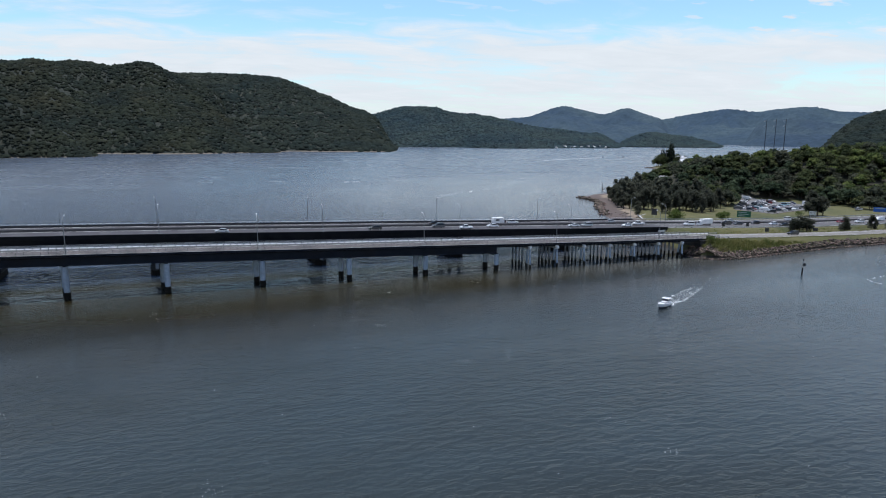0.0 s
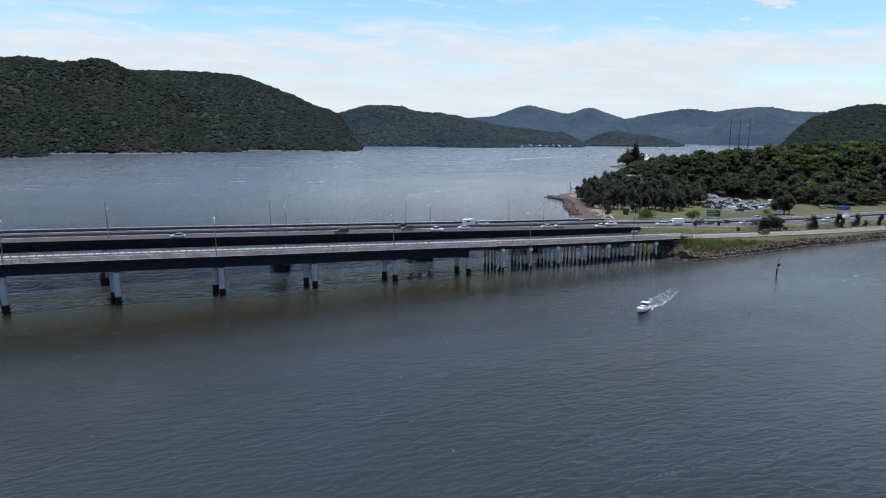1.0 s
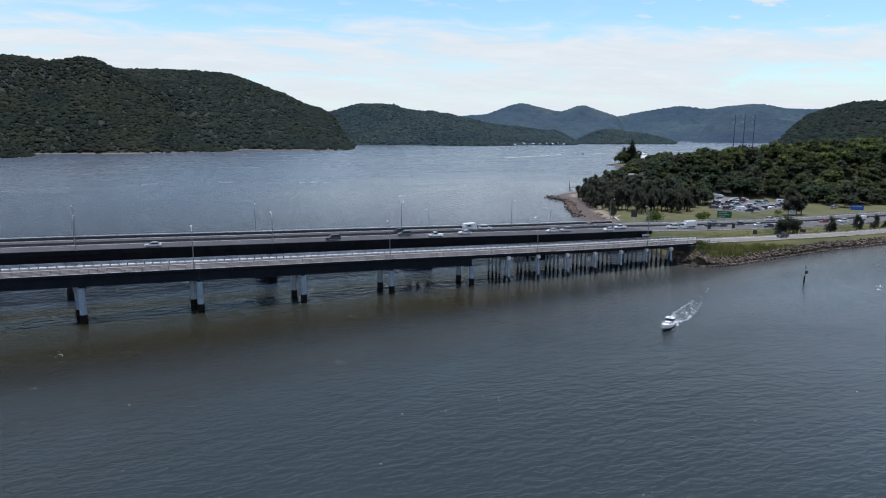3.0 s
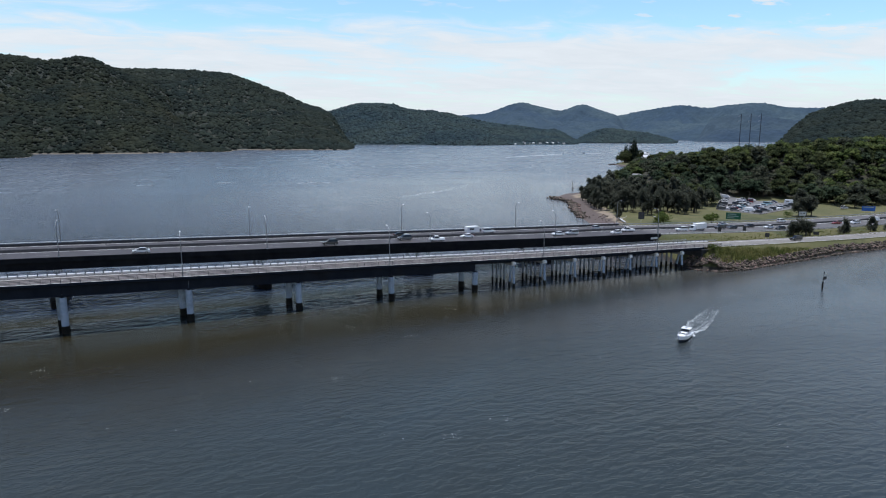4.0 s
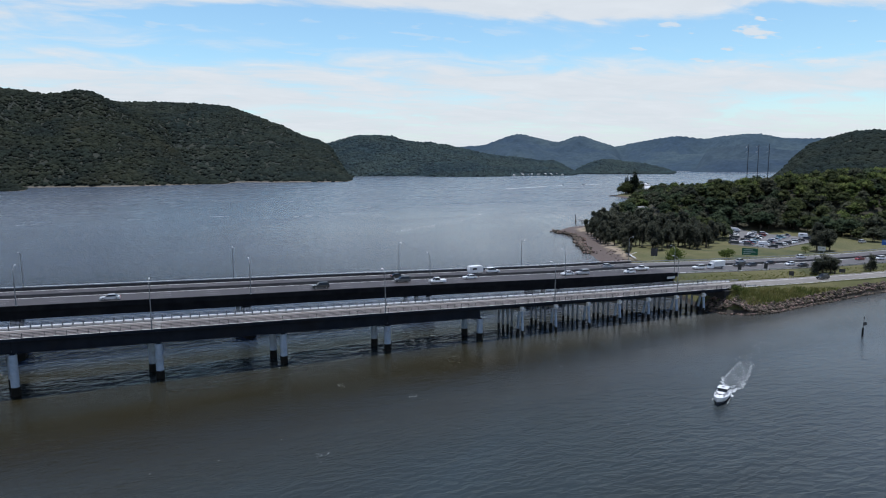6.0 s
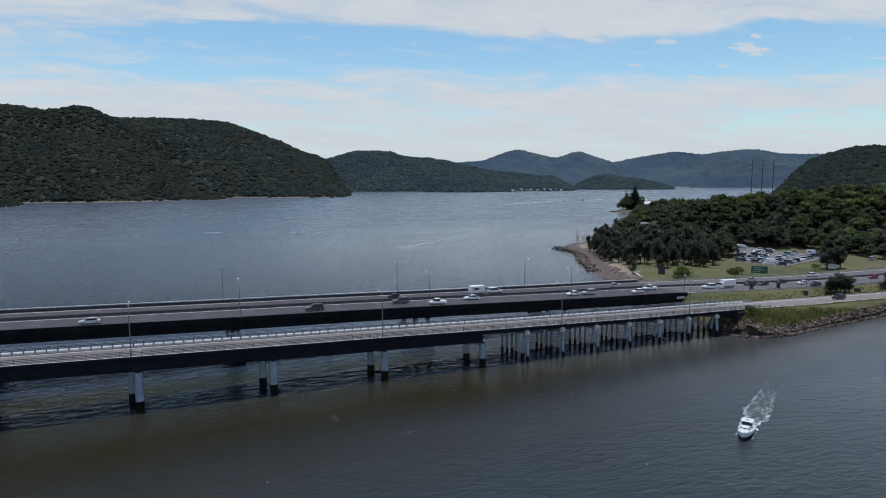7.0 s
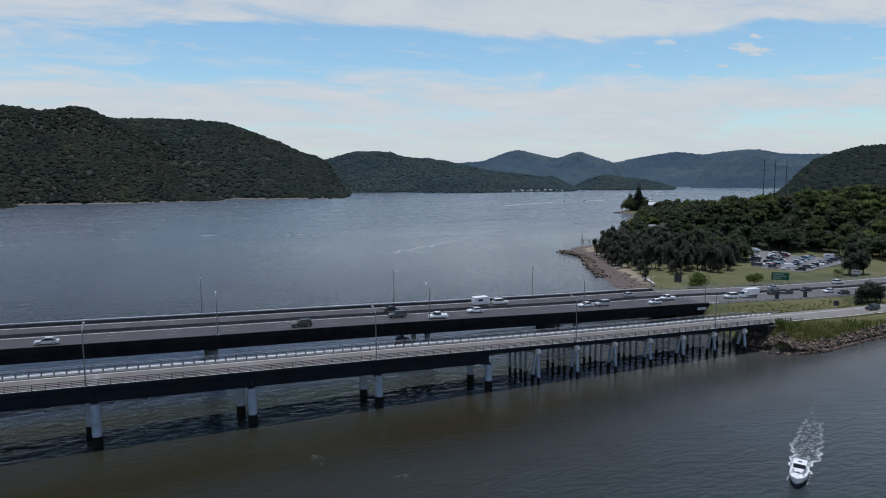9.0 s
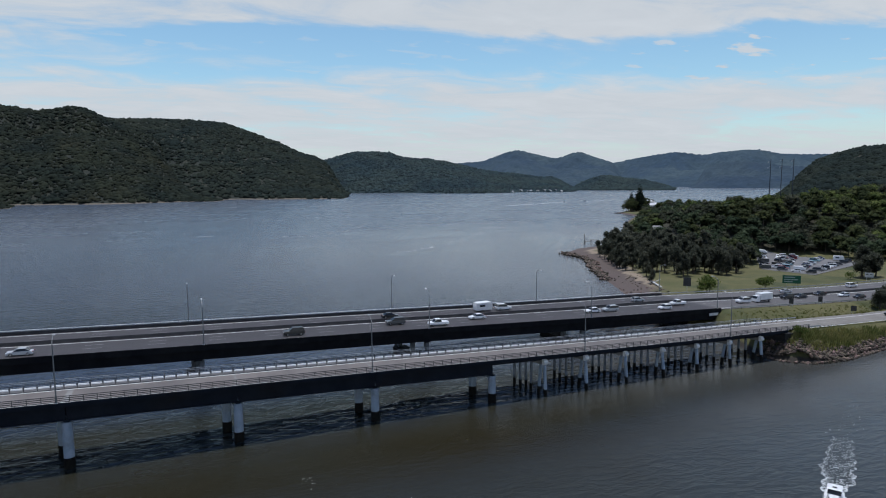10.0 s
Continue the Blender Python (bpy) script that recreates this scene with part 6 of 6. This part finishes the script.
for k in range(3400):
    # lacy plume: a bright ragged rim and torn arcs between
    s = 3.0 + 25 * wr.random() ** 1.35
    fade = max(0.06, 1 - s / 27)
    if wr.random() < 0.42:
        u = wr.choice((-1, 1)) * (1 - abs(wr.gauss(0, 0.13)))
        turn = radians(HEAD) + wr.gauss(0, 0.5)
    else:
        u = wr.uniform(-1, 1)
        s = 3.0 + round((s - 3.0) / 0.9) * 0.9 + 0.8 * u * u + 0.45 * math.sin(5 * u + s) + wr.gauss(0, 0.15)
        turn = radians(HEAD + 90) + wr.gauss(0, 0.6)
    x, y = behind(s, u * half_width(s) + 0.45 * math.sin(s * 0.8) * fade + 0.25 * math.sin(s * 2.1 + 1))
    flecks.append((x, y, wr.uniform(0.10, 0.42) * (0.35 + 0.65 * fade), wr.uniform(0.012, 0.065) * fade + 0.008, turn))
for k in range(150):
    s = wr.uniform(24, 50)
    x, y = behind(s, wr.gauss(0.0, 1.3))
    flecks.append((x, y, wr.uniform(0.08, 0.24), 0.02, radians(HEAD) + wr.gauss(0, 0.5)))
for k in range(60):
    s, side = wr.uniform(-3.4, 1.6), wr.choice((-1, 1))
    x, y = behind(-s, side * wr.uniform(1.15, 1.5))
    flecks.append((x, y, wr.uniform(0.12, 0.3), 0.05, radians(HEAD)))
foam_patches("boat_wake", "broken white foam trailing behind the cruiser", flecks, 3)


def far_boat(label, x, y, heading, length, wake):
    ob = thing("small_boat", label, "boat", at=(x, y, 0))
    ob.rotation_euler = (0, 0, radians(heading))
    part("hull", side_solid([(-length / 2, 0.0), (-length / 2, 0.9), (length / 2, 1.2), (length * 0.38, -0.1)], 1.1, -0.1), M_GELCOAT, ob)
    part("cabin", side_solid([(-1.2, 0.9), (-1.0, 2.1), (0.8, 2.1), (1.6, 0.95)], 0.8, 0.12), M_BOOT, ob)
    r = random.Random(int(x))
    rows = []
    for k in range(360):
        s = r.random() ** 1.25 * wake + length * 0.5
        rows.append((x - math.cos(radians(heading)) * s + r.gauss(0, 0.5), y - math.sin(radians(heading)) * s + r.gauss(0, 0.7 + s * 0.012), r.uniform(2.4, 5.0), r.uniform(0.9, 2.6), radians(heading) + r.gauss(0, 0.3)))
    foam_patches("boat_wake", "long white wake of a distant boat", rows, int(x))


far_boat("small dark boat far up the river", 690.0, 950.0, 198, 8, 60)
far_boat("small white boat speeding up the far reach", 640.0, 950.0, 29, 7, 210)

# foam drifting on the tide: a long line above the bridges, and stray flecks
fr = random.Random(12)
curve = [(62, 258), (86, 280), (111, 295), (145, 328), (199, 406), (260, 470)]
rows = []
for (ax, ay), (bx, by) in zip(curve, curve[1:]):
    along = math.atan2(by - ay, bx - ax)
    for k in range(52):
        t = fr.random()
        sway = 2.6 * math.sin(t * 7.0 + ax * 0.1) + 1.2 * math.sin(t * 17.0 + ay)
        rows.append((ax + (bx - ax) * t - sway * math.sin(along) + fr.gauss(0, 1.2), ay + (by - ay) * t + sway * math.cos(along) + fr.gauss(0, 1.6), fr.uniform(0.7, 2.4), fr.uniform(0.04, 0.15), along + fr.gauss(0, 0.35)))
# a ring of foam where an eddy turns off the causeway
for k in range(120):
    a = fr.uniform(0, math.tau)
    rows.append((124 + 17 * math.cos(a) + fr.gauss(0, 0.5), -53.5 + 6.5 * math.sin(a) + fr.gauss(0, 0.4), fr.uniform(0.3, 1.0), fr.uniform(0.03, 0.1), a + 1.57 + fr.gauss(0, 0.3)))
# broken patches of froth on the open water
for k in range(16):
    cx, cy = fr.uniform(-125, -20), fr.uniform(-150, -18)
    for j in range(fr.randrange(8, 22)):
        rows.append((cx + fr.gauss(0, 0.9), cy + fr.gauss(0, 1.1), fr.uniform(0.08, 0.3), fr.uniform(0.015, 0.04), fr.uniform(0, 6)))
for k in range(70):
    rows.append((fr.uniform(-130, 60), fr.uniform(-165, -12), fr.uniform(0.10, 0.28), fr.uniform(0.04, 0.09), fr.uniform(0, 6)))
drift = foam_patches("foam_flecks", "thin drifting foam on the river", rows, 44)
drift["category"] = "foam"

# navigation mark
mark = thing("channel_marker", "black timber channel beacon with a square board standing in the river", "beacon", at=(94.6, -37.3, 0))
part("pile", tube((0, 0, -2.5), (0.06, 0, 2.3), 0.26, 0.22, 9), M_TIDE, mark)
part("pole", tube((0.06, 0, 2.2), (0.2, 0, 5.4), 0.07, 0.05, 7), M_POLE, mark)
part("board", box(-0.15, 1.25, -0.12, -0.06, 2.9, 3.8, 0.02), M_SIGN_BACK, mark)
part("light", tube((0.2, 0, 4.7), (0.2, 0, 5.3), 0.16, 0.16, 8), M_SIGN_BACK, mark)

# jetty behind the she-oaks
jetty = thing("jetty", "narrow grey timber jetty with a tall post", "jetty", at=(0, 0, 0))
part("walkway", box(205, 232, 259.4, 261.0, 1.5, 1.75, 0.02), M_TIMBER, jetty)
for x in np.arange(206, 232, 5.2):
    for y in (259.5, 260.9):
        part("support", tube((x, y, -2.5), (x, y, 2.2), 0.16, 0.16, 7), M_TIMBER, jetty)
part("tall_post", tube((205.2, 260.2, -2.5), (205.2, 260.2, 6.8), 0.28, 0.24, 8), M_TIMBER, jetty)
part("handrail", box(205, 232, 260.9, 261.0, 2.6, 2.7), M_TIMBER, jetty)


def house(label, x, y, z, w, d, h, turn, roof=M_ROOF, windows=3, group=""):
    ob = thing("house", label, "house", group, at=(x, y, z))
    ob.rotation_euler = (0, 0, radians(turn))
    part("wall", box(-w / 2, w / 2, -d / 2, d / 2, -3, h), M_WALL, ob)
    bm = bmesh.new()
    e = 0.6
    pts = [(-w / 2 - e, -d / 2 - e, h), (w / 2 + e, -d / 2 - e, h), (w / 2 + e, d / 2 + e, h), (-w / 2 - e, d / 2 + e, h), (-w / 2 + d * 0.3, 0, h + d * 0.28), (w / 2 - d * 0.3, 0, h + d * 0.28)]
    v = [bm.verts.new(p) for p in pts]
    for f in ((0, 1, 5, 4), (2, 3, 4, 5), (1, 2, 5), (3, 0, 4), (3, 2, 1, 0)):
        bm.faces.new([v[i] for i in f])
    part("roof", bm, roof, ob)
    for k in range(windows):
        wx = (k + 0.5) / windows * w - w / 2
        win = part("window", box(wx - 0.7, wx + 0.7, -d / 2 - 0.05, -d / 2 + 0.02, h * 0.45, h * 0.8), M_GLASS, ob)
        part("window_sill", box(wx - 0.8, wx + 0.8, -d / 2 - 0.12, -d / 2 - 0.052, h * 0.4, h * 0.45), M_CAP, win)
    return ob


house("pale house with a light roof among the trees", 231, 216, ground_at(233, 218) - 1.6, 9, 7, 5.0, -30, M_DECK_CONCRETE)
house("low white club building on the tip of the point", 580, 626, 2.3, 30, 12, 4.5, 20, M_ROOF, 5)
house("white house behind the pines", 592, 648, 3.0, 16, 10, 8.0, 10)
hr = random.Random(8)
for k in range(11):
    b = radians(28.7 + 0.42 * k + hr.uniform(-0.2, 0.2))
    inland = hr.uniform(0.89, 0.975)
    r = 3050 - 860 * inland * (1 + 0.22 * float(lumpy(np.degrees(b) * 3050 / 57.3, 600.0, 230, 3)))
    house("small pale house on the distant shore", EYE0[0] + r * math.sin(b), EYE0[1] + r * math.cos(b), 45 * (1 - inland ** 1.25), hr.uniform(6, 11), hr.uniform(5, 7), hr.uniform(2.2, 3.2), hr.uniform(-40, 40), M_DECK_CONCRETE if k % 2 else M_ROOF, group="houses on the distant shore")

# three slender power masts behind the rise
for k, (x, y) in enumerate(((299.5, 188.5), (302.5, 182.5), (305.0, 176.0))):
    g = ground_at(x, y)
    mast = thing("power_pole", "tall slender steel power pole above the bush", "power pole", "power poles", at=(x, y, g))
    part("pole", tube((0, 0, -0.5), (0, 0, 58.0 - g), 0.32, 0.20, 9), M_BOOT, mast)
    for z in (56.6, 52.9):
        part("crossarm", tube((-1.5, 0.6, z - g), (0.2, 0, z - g + 0.25), 0.10, 0.08, 6), M_POLE, mast)
        part("insulator", tube((-1.5, 0.6, z - g - 0.9), (-1.5, 0.6, z - g), 0.14, 0.10, 7), M_LAMP, mast)
